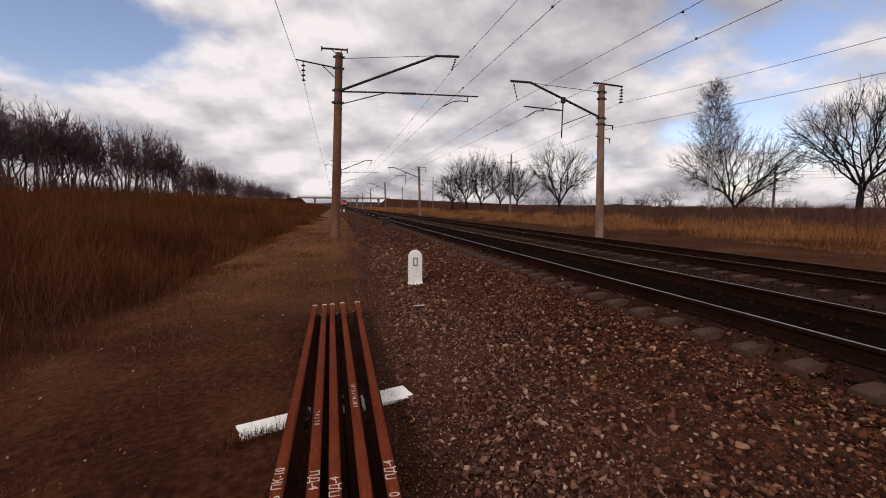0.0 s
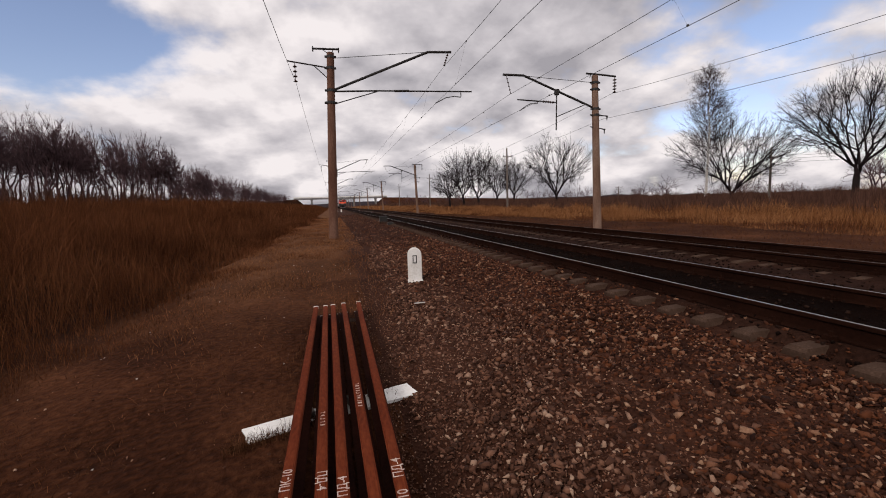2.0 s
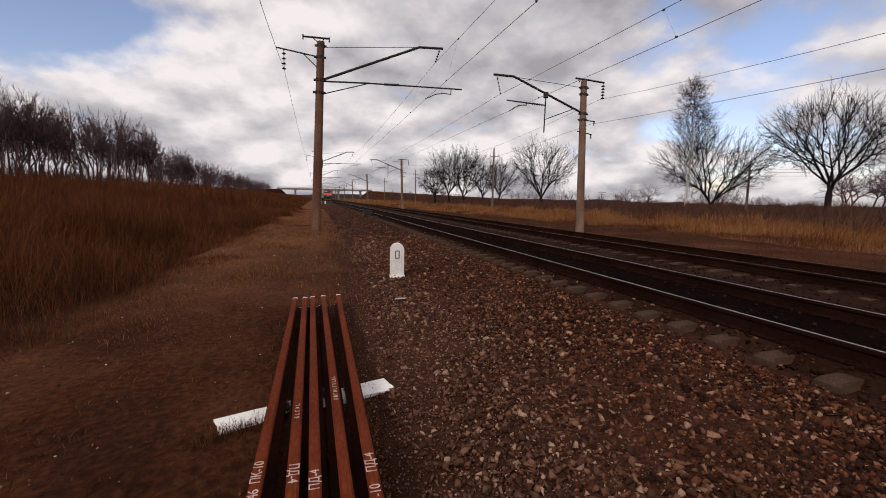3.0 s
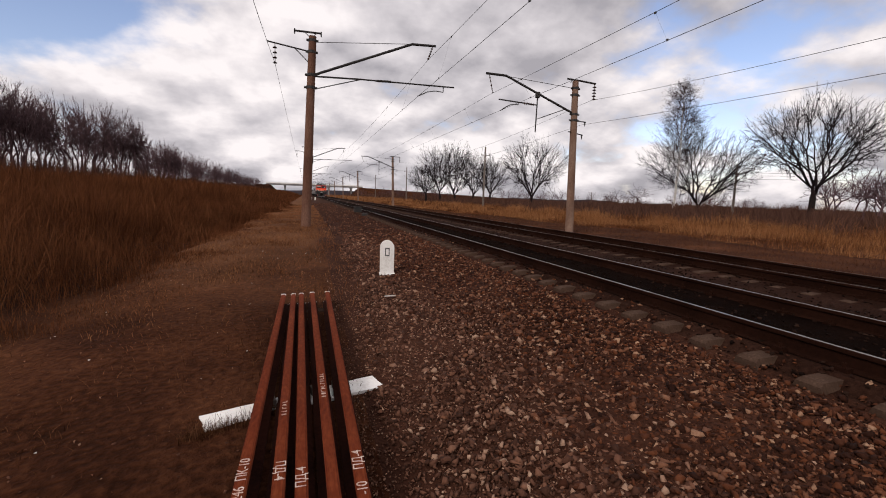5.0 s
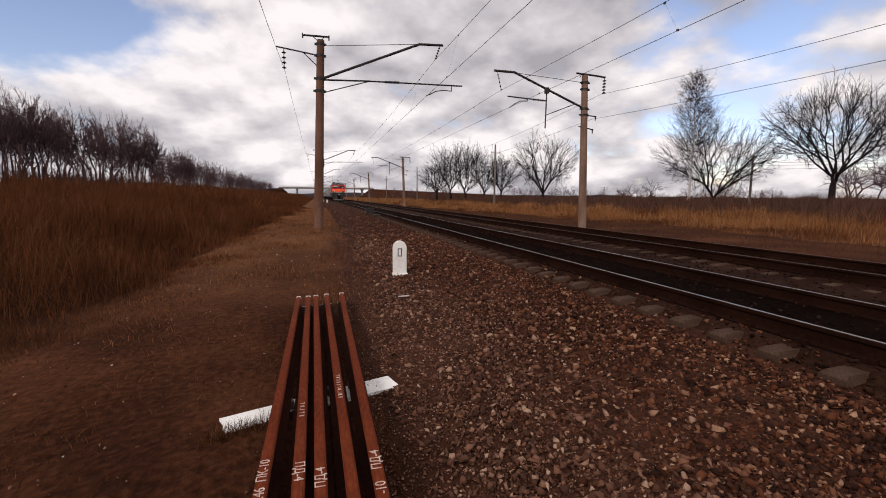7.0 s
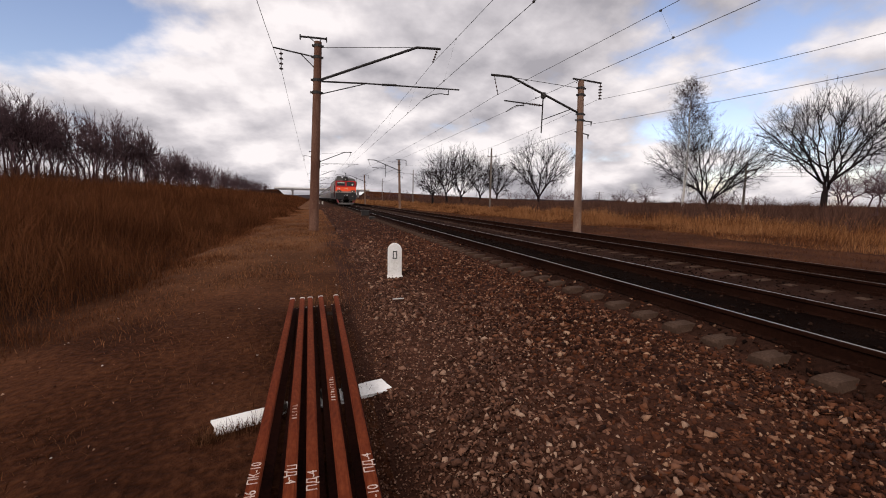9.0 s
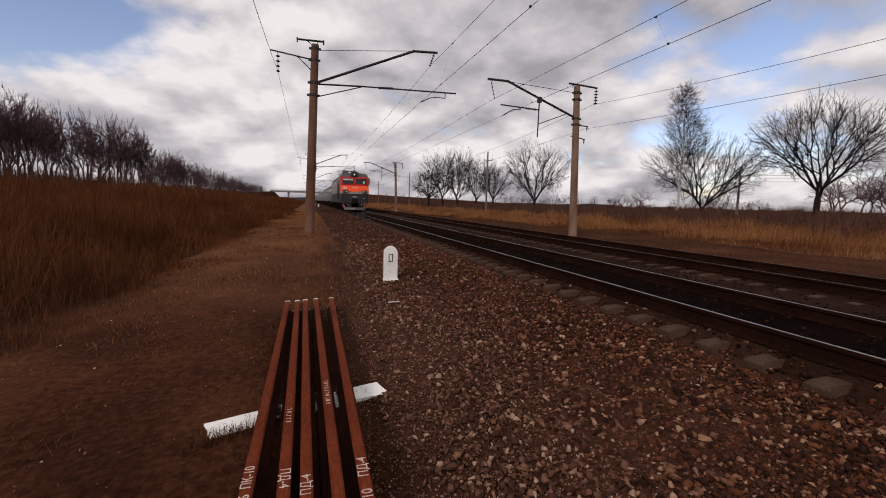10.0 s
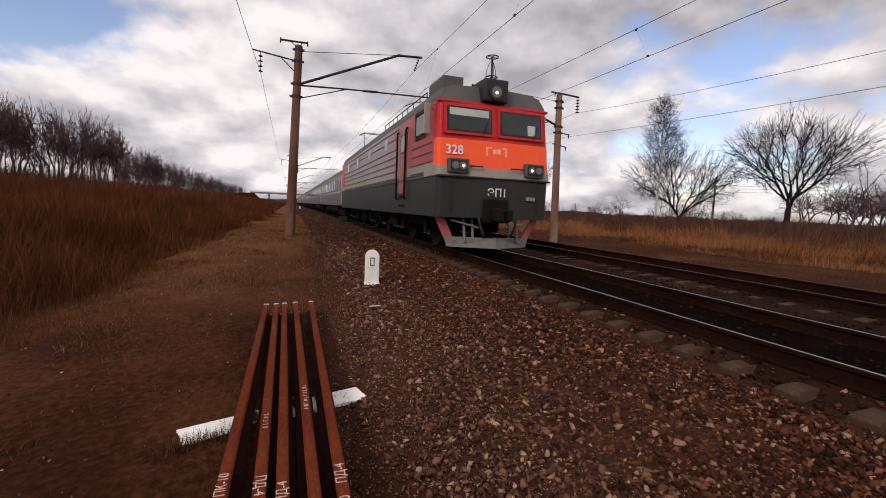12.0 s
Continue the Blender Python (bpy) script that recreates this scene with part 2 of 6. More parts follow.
def side_paint():
    """Red at the cab that gives way to mauve-grey along the side, in worn streaks."""
    m = mat("red side paint fading into mauve grey", [(0.3, (0.22, 0.18, 0.185)), (0.6, (0.32, 0.265, 0.27)), (0.8, (0.38, 0.33, 0.33))], 0.42, fine=25, coarse=0.8, bump=0.03, spec=0.4)
    nt = m.node_tree
    N, L = nt.nodes.new, nt.links.new
    b = nt.nodes["Principled BSDF"]
    grey = b.inputs["Base Color"].links[0].from_socket
    co, sep, ns = N("ShaderNodeTexCoord"), N("ShaderNodeSeparateXYZ"), N("ShaderNodeTexNoise")
    L(co.outputs["Object"], sep.inputs[0])
    L(co.outputs["Object"], ns.inputs["Vector"])
    ns.inputs["Scale"].default_value, ns.inputs["Detail"].default_value = 0.9, 4
    add = N("ShaderNodeMath")
    add.operation = "MULTIPLY_ADD"
    L(ns.outputs[0], add.inputs[0])
    add.inputs[1].default_value = 4.0
    L(sep.outputs[1], add.inputs[2])
    rng = N("ShaderNodeMapRange")
    rng.interpolation_type = "SMOOTHSTEP"
    L(add.outputs[0], rng.inputs["Value"])
    for key, v in (("From Min", 3.6), ("From Max", 9.5), ("To Min", 0.0), ("To Max", 1.0)):
        rng.inputs[key].default_value = v
    mix = N("ShaderNodeMix")
    mix.data_type = "RGBA"
    L(rng.outputs[0], mix.inputs["Factor"])
    mix.inputs[6].default_value = (0.36, 0.03, 0.035, 1)
    L(grey, mix.inputs[7])
    L(mix.outputs[2], b.inputs["Base Color"])
    return m


M_SIDE = side_paint()
M_BAND = mat("warm grey band paint", [(0.3, (0.24, 0.2, 0.17)), (0.7, (0.34, 0.29, 0.25))], 0.45, fine=25, coarse=1.5, bump=0.03, spec=0.4)
M_SKIRT = mat("dark grey skirt paint", [(0.3, (0.017, 0.0155, 0.0155)), (0.6, (0.029, 0.0265, 0.0265)), (0.8, (0.05, 0.046, 0.043))], 0.5, fine=20, coarse=1.2, bump=0.05, spec=0.3)
M_ROOF = mat("dusty roof paint", [(0.3, (0.06, 0.056, 0.052)), (0.6, (0.1, 0.094, 0.088)), (0.8, (0.15, 0.14, 0.13))], 0.65, fine=25, coarse=1.0, bump=0.08)
M_PLOW = mat("worn grey plough paint", [(0.3, (0.1, 0.093, 0.088)), (0.7, (0.22, 0.205, 0.195))], 0.6, fine=20, coarse=3, bump=0.1)
# Grey paint, lowered to include the shadow lying on the carriages.
M_CARSIDE = mat("grey carriage paint with shade", [(0.3, (0.1, 0.096, 0.098)), (0.6, (0.155, 0.148, 0.15)), (0.8, (0.2, 0.19, 0.19))], 0.4, fine=20, coarse=0.8, bump=0.03, spec=0.4)
# Dark steel taken near black: the shadow beneath the train is in this colour.
M_UNDER = mat("underframe black with shade", [(0.3, (0.005, 0.004, 0.0035)), (0.7, (0.016, 0.012, 0.01))], 0.85, fine=20, coarse=2, bump=0.2, spec=0.1)
M_LAMP = mat("lit headlamp", tint((0.8, 0.78, 0.72)), 0.3, bump=0, emit=((1.0, 0.84, 0.62), 2.2))
M_DULL = mat("unlit lamp glass", tint((0.12, 0.12, 0.12)), 0.15, bump=0, spec=0.6)
M_LETTER = mat("white lettering paint", tint((0.75, 0.74, 0.72)), 0.6, fine=60, bump=0)
M_INK = mat("black lettering paint", tint((0.02, 0.02, 0.02)), 0.6, bump=0)
M_CHALK = mat("chalk marking", [(0.35, (0.3, 0.13, 0.09)), (0.6, (0.6, 0.5, 0.44))], 0.9, fine=90, coarse=20, bump=0)
M_GLASS = mat("dark cab glass", [(0.3, (0.015, 0.02, 0.02)), (0.7, (0.03, 0.036, 0.036))], 0.06, fine=2, coarse=1, bump=0, spec=0.42)
M_BLIND = mat("pale sun blind", tint((0.42, 0.45, 0.4)), 0.7, fine=30, bump=0.05)
M_BRIDGE = mat("bridge concrete", [(0.3, (0.17, 0.155, 0.15)), (0.7, (0.3, 0.28, 0.27))], 0.9, fine=3, coarse=0.2, bump=0.2)
M_HILL = mat("far wooded hill", [(0.3, (0.03, 0.024, 0.028)), (0.7, (0.055, 0.045, 0.05))], 1.0, fine=0.3, coarse=0.02, bump=0, spec=0.02)


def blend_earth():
    """Bare earth, darker under the weeds of the bank, with tawny turf farther along the path."""
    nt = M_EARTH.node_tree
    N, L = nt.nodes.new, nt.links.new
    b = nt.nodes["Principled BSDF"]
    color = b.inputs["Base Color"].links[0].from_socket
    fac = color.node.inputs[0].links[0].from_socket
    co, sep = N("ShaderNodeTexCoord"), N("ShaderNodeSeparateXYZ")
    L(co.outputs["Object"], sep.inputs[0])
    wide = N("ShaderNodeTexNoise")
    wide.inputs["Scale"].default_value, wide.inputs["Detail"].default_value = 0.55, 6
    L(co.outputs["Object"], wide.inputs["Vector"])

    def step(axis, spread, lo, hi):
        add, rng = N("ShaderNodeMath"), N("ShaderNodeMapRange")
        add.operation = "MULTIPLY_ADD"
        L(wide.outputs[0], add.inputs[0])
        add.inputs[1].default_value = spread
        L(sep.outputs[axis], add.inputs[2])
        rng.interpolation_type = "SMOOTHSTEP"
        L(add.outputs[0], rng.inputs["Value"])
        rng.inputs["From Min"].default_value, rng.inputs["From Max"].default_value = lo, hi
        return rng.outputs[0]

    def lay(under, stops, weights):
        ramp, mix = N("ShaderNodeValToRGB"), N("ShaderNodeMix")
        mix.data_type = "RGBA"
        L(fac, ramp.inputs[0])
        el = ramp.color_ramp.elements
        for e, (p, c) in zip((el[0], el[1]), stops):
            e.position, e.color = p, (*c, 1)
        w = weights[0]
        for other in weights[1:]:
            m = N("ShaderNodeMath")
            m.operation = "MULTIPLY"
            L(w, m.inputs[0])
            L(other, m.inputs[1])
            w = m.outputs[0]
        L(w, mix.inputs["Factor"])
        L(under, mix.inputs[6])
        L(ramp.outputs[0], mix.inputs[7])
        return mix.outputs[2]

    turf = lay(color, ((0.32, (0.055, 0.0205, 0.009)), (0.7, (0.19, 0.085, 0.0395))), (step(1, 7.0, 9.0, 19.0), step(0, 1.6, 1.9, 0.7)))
    dark_bank = lay(turf, ((0.32, (0.0075, 0.0025, 0.0012)), (0.75, (0.048, 0.0175, 0.008))), (step(0, 2.6, -1.5, -3.2),))
    L(dark_bank, b.inputs["Base Color"])


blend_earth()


# ---------------- mesh helpers ----------------
def link_bm(name, bm, material, parent=None, label="", smooth=False):
    me = bpy.data.meshes.new(name)
    bm.to_mesh(me)
    bm.free()
    for m in material if isinstance(material, (list, tuple)) else (material,):
        me.materials.append(m)
    if smooth:
        me.polygons.foreach_set("use_smooth", [True] * len(me.polygons))
    ob = new(name, me)
    if parent:
        ob.parent = parent
    if label:
        ob["label"] = label
    return ob


def part(name, bm, material, parent, label="", smooth=False):
    return link_bm(name, bm, material, parent, label, smooth)


def thing(name, label, category, m=None, group="", kind=""):
    ob = new(name)
    ob.empty_display_size = 0.1
    if m is not None:
        ob.matrix_world = m
    return tagged(ob, label, category, group, kind)


def arrays_mesh(name, V, F, material):
    """A triangle mesh out of arrays."""
    V, F = np.asarray(V, dtype=np.float32), np.asarray(F, dtype=np.int32)
    me = bpy.data.meshes.new(name)
    me.vertices.add(len(V))
    me.vertices.foreach_set("co", V.ravel())
    me.loops.add(F.size)
    me.loops.foreach_set("vertex_index", F.ravel())
    me.polygons.add(len(F))
    me.polygons.foreach_set("loop_start", np.arange(0, F.size, 3, dtype=np.int32))
    me.update(calc_edges=True)
    me.validate()
    me.materials.append(material)
    return me


def box(bm, x0, x1, y0, y1, z0, z1, bevel=0.0):
    g = bmesh.ops.create_cube(bm, size=1.0, matrix=Matrix.LocRotScale(((x0 + x1) / 2, (y0 + y1) / 2, (z0 + z1) / 2), None, (abs(x1 - x0), abs(y1 - y0), abs(z1 - z0))))
    if bevel:
        vs = set(g["verts"])
        bmesh.ops.bevel(bm, geom=[e for e in bm.edges if e.verts[0] in vs and e.verts[1] in vs], offset=bevel, segments=2, affect="EDGES", profile=0.5)
    return bm


def bar(bm, p, q, r, r2=None, n=8):
    """A round rod from p to q."""
    p, q = Vector(p), Vector(q)
    d = q - p
    m = Matrix.Translation((p + q) / 2) @ d.to_track_quat("Z", "Y").to_matrix().to_4x4()
    bmesh.ops.create_cone(bm, cap_ends=True, segments=n, radius1=r, radius2=r if r2 is None else r2, depth=d.length, matrix=m)
    return bm


def rods(pts, r, n=8):
    bm = bmesh.new()
    for p, q in zip(pts[:-1], pts[1:]):
        bar(bm, p, q, r, n=n)
    return bm


def prism(bm, outline, y0, y1, cap=True):
    """An outline of (x, z) drawn along y."""
    a = [bm.verts.new((x, y0, z)) for x, z in outline]
    b = [bm.verts.new((x, y1, z)) for x, z in outline]
    k = len(outline)
    for i in range(k):
        bm.faces.new((a[i], a[(i + 1) % k], b[(i + 1) % k], b[i]))
    if cap:
        bm.faces.new(a[::-1])
        bm.faces.new(b)
    bmesh.ops.recalc_face_normals(bm, faces=bm.faces)
    return bm


def smooth_step(a, b, v):
    k = np.clip((v - a) / (b - a), 0, 1)
    return k * k * (3 - 2 * k)


# ---------------- ground ----------------
RAIL_X = 4.53                       # near rail's centre line
C1 = RAIL_X + 0.795                 # centre of the near track
C2 = C1 + 4.1
PROFILE_X = [-400, -60, -25, -11, -8, -5.2, -3.6, -1.0, 0.5, 2.0, 3.6, 4.0, 4.2, 4.3, 4.8, 5.85, 6.3, 6.7, 7.7, 8.2, 8.5, 8.9, 9.95, 10.2, 12.0, 12.4, 13.6, 17, 25, 60, 400]
PROFILE_Z = [3.0, 1.2, 0.9, 0.45, 0.0, -0.72, -0.82, -0.70, -0.66, -0.52, -0.31, -0.285, -0.262, -0.172, -0.165, -0.165, -0.178, -0.235, -0.24, -0.222, -0.192, -0.18, -0.18, -0.19, -0.25, -0.28, -0.52, -0.5, -0.35, 0.1, 2.0]


def ground_z(x, y):
    x, y = np.asarray(x, dtype=float), np.asarray(y, dtype=float)
    z = np.interp(x, PROFILE_X, PROFILE_Z)
    near = smooth_step(-4.2, -2.2, x) * (1 - smooth_step(2.2, 3.6, x))
    return z + near * smooth_step(3, 15, y) * np.clip(-0.36 - z, 0, 1)


def ground_bump(x, y):
    return 0.035 * np.sin(x * 1.7 + 0.6 * np.sin(y * 0.9)) * np.sin(y * 1.3 + 1.1) + 0.02 * np.sin(x * 4.1 + y * 2.3) * np.sin(y * 3.7 - x)


def make_ground():
    xs = np.concatenate([[-3000, -1200, -400, -150, -80, -40, -25], np.arange(-16, 3.9, 0.25), [4.0, 4.1, 4.2, 4.3, 4.42, 4.6, 4.8, 5.1, 5.5, 5.85, 6.1, 6.3, 6.7, 7.2, 7.7, 7.95, 8.2, 8.35, 8.5, 8.7, 8.9, 9.4, 9.95, 10.2, 11, 12.0], np.arange(12.4, 20, 0.5), [22, 25, 32, 45, 60, 100, 200, 400, 1200, 3000]])
    ys = np.concatenate([[-800, -200, -60, -25, -12], np.arange(-6, 30, 0.25), np.arange(30, 80, 1.0), [85, 95, 110, 140, 180, 240, 330, 450, 700, 1200, 2500, 4500]])
    X, Y = np.meshgrid(xs, ys)
    Z = ground_z(X, Y) + ground_bump(X, Y) * (1 - 0.72 * smooth_step(0.1, 0.9, X)) * (X > -20)
    V = np.stack([X.ravel(), Y.ravel(), Z.ravel()], 1)
    nx, ny = len(xs), len(ys)
    i = (np.arange(ny - 1)[:, None] * nx + np.arange(nx - 1)[None, :]).ravel()
    F = np.concatenate([np.stack([i, i + 1, i + nx + 1], 1), np.stack([i, i + nx + 1, i + nx], 1)])
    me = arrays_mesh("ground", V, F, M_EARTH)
    me.materials.append(M_BED)
    me.materials.append(M_OILED)
    me.materials.append(M_CESS)
    cx = V[F].mean(axis=1)
    wob = 0.35 * np.sin(cx[:, 1] * 0.8) + 0.25 * np.sin(cx[:, 1] * 2.3 + 1)
    idx = np.zeros(len(F), dtype=np.int32)
    idx[(cx[:, 0] > 0.45 + 0.2 * wob) & (cx[:, 0] < 13.0)] = 1
    idx[(cx[:, 0] > 4.1) & (cx[:, 0] < 12.02)] = 3
    idx[(cx[:, 0] > 4.4) & (cx[:, 0] < 6.12)] = 2
    me.polygons.foreach_set("material_index", idx)
    me.polygons.foreach_set("use_smooth", [True] * len(F))
    tagged(new("ground", me), "brown trodden earth and dead grass beside the railway", "ground", kind="structure")


make_ground()

# ---------------- railway track ----------------
RAIL_OUTLINE = [(-0.075, -0.18), (0.075, -0.18), (0.075, -0.168), (0.012, -0.15), (0.009, -0.05), (0.036, -0.038), (0.036, -0.008), (0.028, -0.001), (0.017, 0.0), (-0.017, 0.0), (-0.028, -0.001), (-0.036, -0.008), (-0.036, -0.038), (-0.009, -0.05), (-0.012, -0.15), (-0.075, -0.168)]


def rail_mesh(y0, y1, head):
    bm = bmesh.new()
    prism(bm, RAIL_OUTLINE, y0, y1)
    bm.faces.ensure_lookup_table()
    for f in bm.faces:
        f.material_index = 1 if f.normal.z > 0.5 and f.calc_center_median().z > -0.0003 else 0
    me = bpy.data.meshes.new("rail")
    bm.to_mesh(me)
    bm.free()
    me.materials.append(M_RAIL)
    me.materials.append(head)
    return me


def sleeper_bm(bm, x=0.0, y=0.0):
    """A concrete sleeper with sloping sides and dished middle, its top at z = -0.185 under the rails."""
    rows = [(-1.35, 0.10, 0.15, -0.235), (-1.30, 0.085, 0.145, -0.205), (-0.55, 0.085, 0.14, -0.185), (-0.3, 0.08, 0.125, -0.215), (0.3, 0.08, 0.125, -0.215), (0.55, 0.085, 0.14, -0.185), (1.30, 0.085, 0.145, -0.205), (1.35, 0.10, 0.15, -0.235)]
    loops = []
    for px, wt_, wb, zt in rows:
        loops.append([bm.verts.new((x + px, y + s, z)) for s, z in ((-wb, -0.38), (-wt_, zt), (wt_, zt), (wb, -0.38))])
    for a, b in zip(loops[:-1], loops[1:]):
        for i in range(3):
            bm.faces.new((a[i], a[i + 1], b[i + 1], b[i]))
    bm.faces.new(loops[0])
    bm.faces.new(loops[-1][::-1])


def make_track(name, cx, label, head):
    t = thing(name, label, "railway track", pose(cx, 0, 0), "tracks", "structure")
    me = rail_mesh(-60, 900, head)
    for s in (-0.795, 0.795):
        r = new("rail", me)
        r.parent, r.location = t, (s, 0, 0)
    bm = bmesh.new()
    sleeper_bm(bm)
    bmesh.ops.recalc_face_normals(bm, faces=bm.faces)
    sm = bpy.data.meshes.new("sleeper")
    bm.to_mesh(sm)
    bm.free()
    sm.materials.append(M_CONC)
    cb = bmesh.new()
    for s in (-1, 1):
        for e in (-1, 1):
            box(cb, s * 0.795 + e * 0.08, s * 0.795 + e * 0.15, -0.05, 0.05, -0.19, -0.135)
            bar(cb, (s * 0.795 + e * 0.115, 0, -0.14), (s * 0.795 + e * 0.115, 0, -0.095), 0.018, n=6)
    cm = bpy.data.meshes.new("rail_clip")
    cb.to_mesh(cm)
    cb.free()
    cm.materials.append(M_RAIL)
    for k in range(136):
        y = -12.81 + k * 0.545
        s = new("sleeper", sm)
        s.parent = t
        s.matrix_basis = pose(random.uniform(-0.02, 0.02), y, random.uniform(-0.006, 0.006), 0, 0, random.uniform(-0.6, 0.6))
        if 16 < k < 68:
            c = new("rail_clip", cm)
            c.parent, c.location = t, (0, y, 0)
    far = bmesh.new()
    for k in range(136, 470):
        sleeper_bm(far, 0, -12.81 + k * 0.545)
    part("far_sleepers", far, M_CONC, t)["kind"] = "stuff"
    return t


make_track("near_track", C1, "straight railway track with worn bright rail heads on concrete sleepers", M_SHINE)
make_track("far_track", C2, "second railway track with dull brown rails on concrete sleepers", M_DULLHEAD)


# ---------------- crushed stone ----------------
def rock_shapes(k):
    """Angular broken stones: hulls of a few points."""
    shapes = []
    for i in range(k):
        bm = bmesh.new()
        pts = np.random.normal(size=(8, 3))
        pts /= np.linalg.norm(pts, axis=1)[:, None]
        pts *= np.random.uniform(0.72, 1.15, (8, 1))
        vs = [bm.verts.new(p) for p in pts * np.array([1.15, 0.9, 0.68]) * np.random.uniform(0.85, 1.15, 3)]
        res_ = bmesh.ops.convex_hull(bm, input=vs)
        bmesh.ops.delete(bm, geom=[v for v in bm.verts if not v.link_faces], context="VERTS")
        bmesh.ops.triangulate(bm, faces=bm.faces)
        bmesh.ops.recalc_face_normals(bm, faces=bm.faces)
        bm.verts.index_update()
        shapes.append((np.array([v.co[:] for v in bm.verts]), np.array([[v.index for v in f.verts] for f in bm.faces])))
        bm.free()
    return shapes


def random_turns(n):
    q = np.random.normal(size=(n, 4))
    q /= np.linalg.norm(q, axis=1)[:, None]
    w, x, y, z = q.T
    return np.stack([np.stack([1 - 2 * (y * y + z * z), 2 * (x * y - z * w), 2 * (x * z + y * w)], 1),
                     np.stack([2 * (x * y + z * w), 1 - 2 * (x * x + z * z), 2 * (y * z - x * w)], 1),
                     np.stack([2 * (x * z - y * w), 2 * (y * z + x * w), 1 - 2 * (x * x + y * y)], 1)], 1)


def scatter_rocks(name, x, y, z, size, label, sink=0.3, squash=0.85, material=None):
    shapes = rock_shapes(14)
    n = len(x)
    R = random_turns(n)
    which = np.random.randint(0, len(shapes), n)
    Vs, Fs, off = [], [], 0
    for k, (pts, faces) in enumerate(shapes):
        ids = np.nonzero(which == k)[0]
        P = np.einsum("nij,vj->nvi", R[ids], pts) * size[ids, None, None]
        P[:, :, 2] *= squash
        P += np.stack([x[ids], y[ids], z[ids] + size[ids] * (0.5 - sink)], 1)[:, None, :]
        Vs.append(P.reshape(-1, 3))
        Fs.append((faces[None] + (np.arange(len(ids)) * len(pts))[:, None, None] + off).reshape(-1, 3))
        off += len(ids) * len(pts)
    return tagged(new(name, arrays_mesh(name, np.concatenate(Vs), np.concatenate(Fs), material or M_STONE)), label, "ballast", kind="stuff")


def make_ballast():
    n = 66000
    y = 0.9 + 17.0 * np.random.rand(n) ** 1.6
    lo = 0.42 + 0.12 * np.sin(y * 0.9) + 0.045 * y
    x = lo + (4.35 - lo) * np.random.rand(n) ** 0.8
    size = np.clip(np.random.lognormal(math.log(0.0185), 0.45, n), 0.007, 0.052) * (1 + 0.02 * y) * (0.8 + 0.2 * smooth_step(0.4, 1.3, x))
    keep = (x < 3.9) | (np.random.rand(n) < 0.12)
    du, dv = x + 0.055, y - 3.99                    # none on the white support
    keep &= ~((np.abs(du * 0.961 + dv * 0.276) < 0.84) & (np.abs(dv * 0.961 - du * 0.276) < 0.16))
    x, y, size = x[keep], y[keep], size[keep]
    red = x + 0.07 * y + 0.3 * np.sin(y * 0.8) + np.random.normal(0, 0.45, len(x)) > 2.55
    for sel, m_, label in ((~red, M_STONE, "broken grey-brown crushed stone on the track shoulder"), (red, M_REDSTONE, "rust-stained crushed stone near the rail")):
        scatter_rocks("ballast_stones", x[sel], y[sel], ground_z(x[sel], y[sel]), size[sel], label, material=m_)
    n = 11000
    y = 1.1 + 9 * np.random.rand(n) ** 1.4
    x = 0.4 + 1.5 * np.random.rand(n) ** 1.3
    keep = ~((np.abs((x + 0.055) * 0.961 + (y - 3.99) * 0.276) < 0.84) & (np.abs((y - 3.99) * 0.961 - (x + 0.055) * 0.276) < 0.16))
    x, y, n = x[keep], y[keep], int(keep.sum())
    scatter_rocks("fine_gravel", x, y, ground_z(x, y) + 0.28 * ground_bump(x, y), np.random.uniform(0.006, 0.015, n), "fine brown gravel at the foot of the shoulder")
    n = 2500
    y = -14 + 14.9 * np.random.rand(n)
    x = 0.7 + 0.3 * np.sin(y * 0.9) + 3.3 * np.random.rand(n)
    scatter_rocks("near_ballast_stones", x, y, ground_z(x, y), np.random.uniform(0.02, 0.045, n), "broken brown stone on the shoulder behind")
    n = 5500
    y = 17 + 60 * np.random.rand(n) ** 1.5
    x = 0.9 + 3.2 * np.random.rand(n) ** 0.8
    size = np.random.uniform(0.03, 0.06, n)
    scatter_rocks("far_ballast_stones", x, y, ground_z(x, y), size, "broken stone along the track shoulder farther off", material=M_REDSTONE)
    n = 7000
    y = 0.5 + 34 * np.random.rand(n) ** 1.4
    x = np.where(np.random.rand(n) < 0.25, np.random.uniform(4.1, 6.1, n), np.random.uniform(6.1, 12.6, n))
    size = np.random.uniform(0.02, 0.04, n)
    b = scatter_rocks("track_bed_stones", x, y, ground_z(x, y), size, "oil-dark crushed stone between the rails")
    b.data.materials.clear()
    b.data.materials.append(M_BEDSTONE)
    n = 700
    y = 1.2 + 16 * np.random.rand(n) ** 1.3
    x = np.random.uniform(-3.2, 1.0, n)
    size = np.random.uniform(0.006, 0.02, n)
    scatter_rocks("scattered_pebbles", x, y, ground_z(x, y) + ground_bump(x, y), size, "small loose pebbles on the bare earth")
    n = 45
    y = 1.5 + 11 * np.random.rand(n)
    x = np.random.uniform(-3.4, 0.7, n)
    pale = scatter_rocks("pale_chips", x, y, ground_z(x, y) + ground_bump(x, y), np.random.uniform(0.008, 0.02, n), "pale stone chips scattered on the bare earth")
    pale.data.materials.clear()
    pale.data.materials.append(M_BIRCH)


M_BEDSTONE = mat("oil-dark stone", [(0.0, (0.0035, 0.002, 0.0016)), (0.6, (0.012, 0.006, 0.0043)), (0.94, (0.03, 0.0155, 0.011)), (1.0, (0.14, 0.105, 0.085))], 0.88, fine=50, coarse=6, bump=0.4, source="island", spec=0.03)
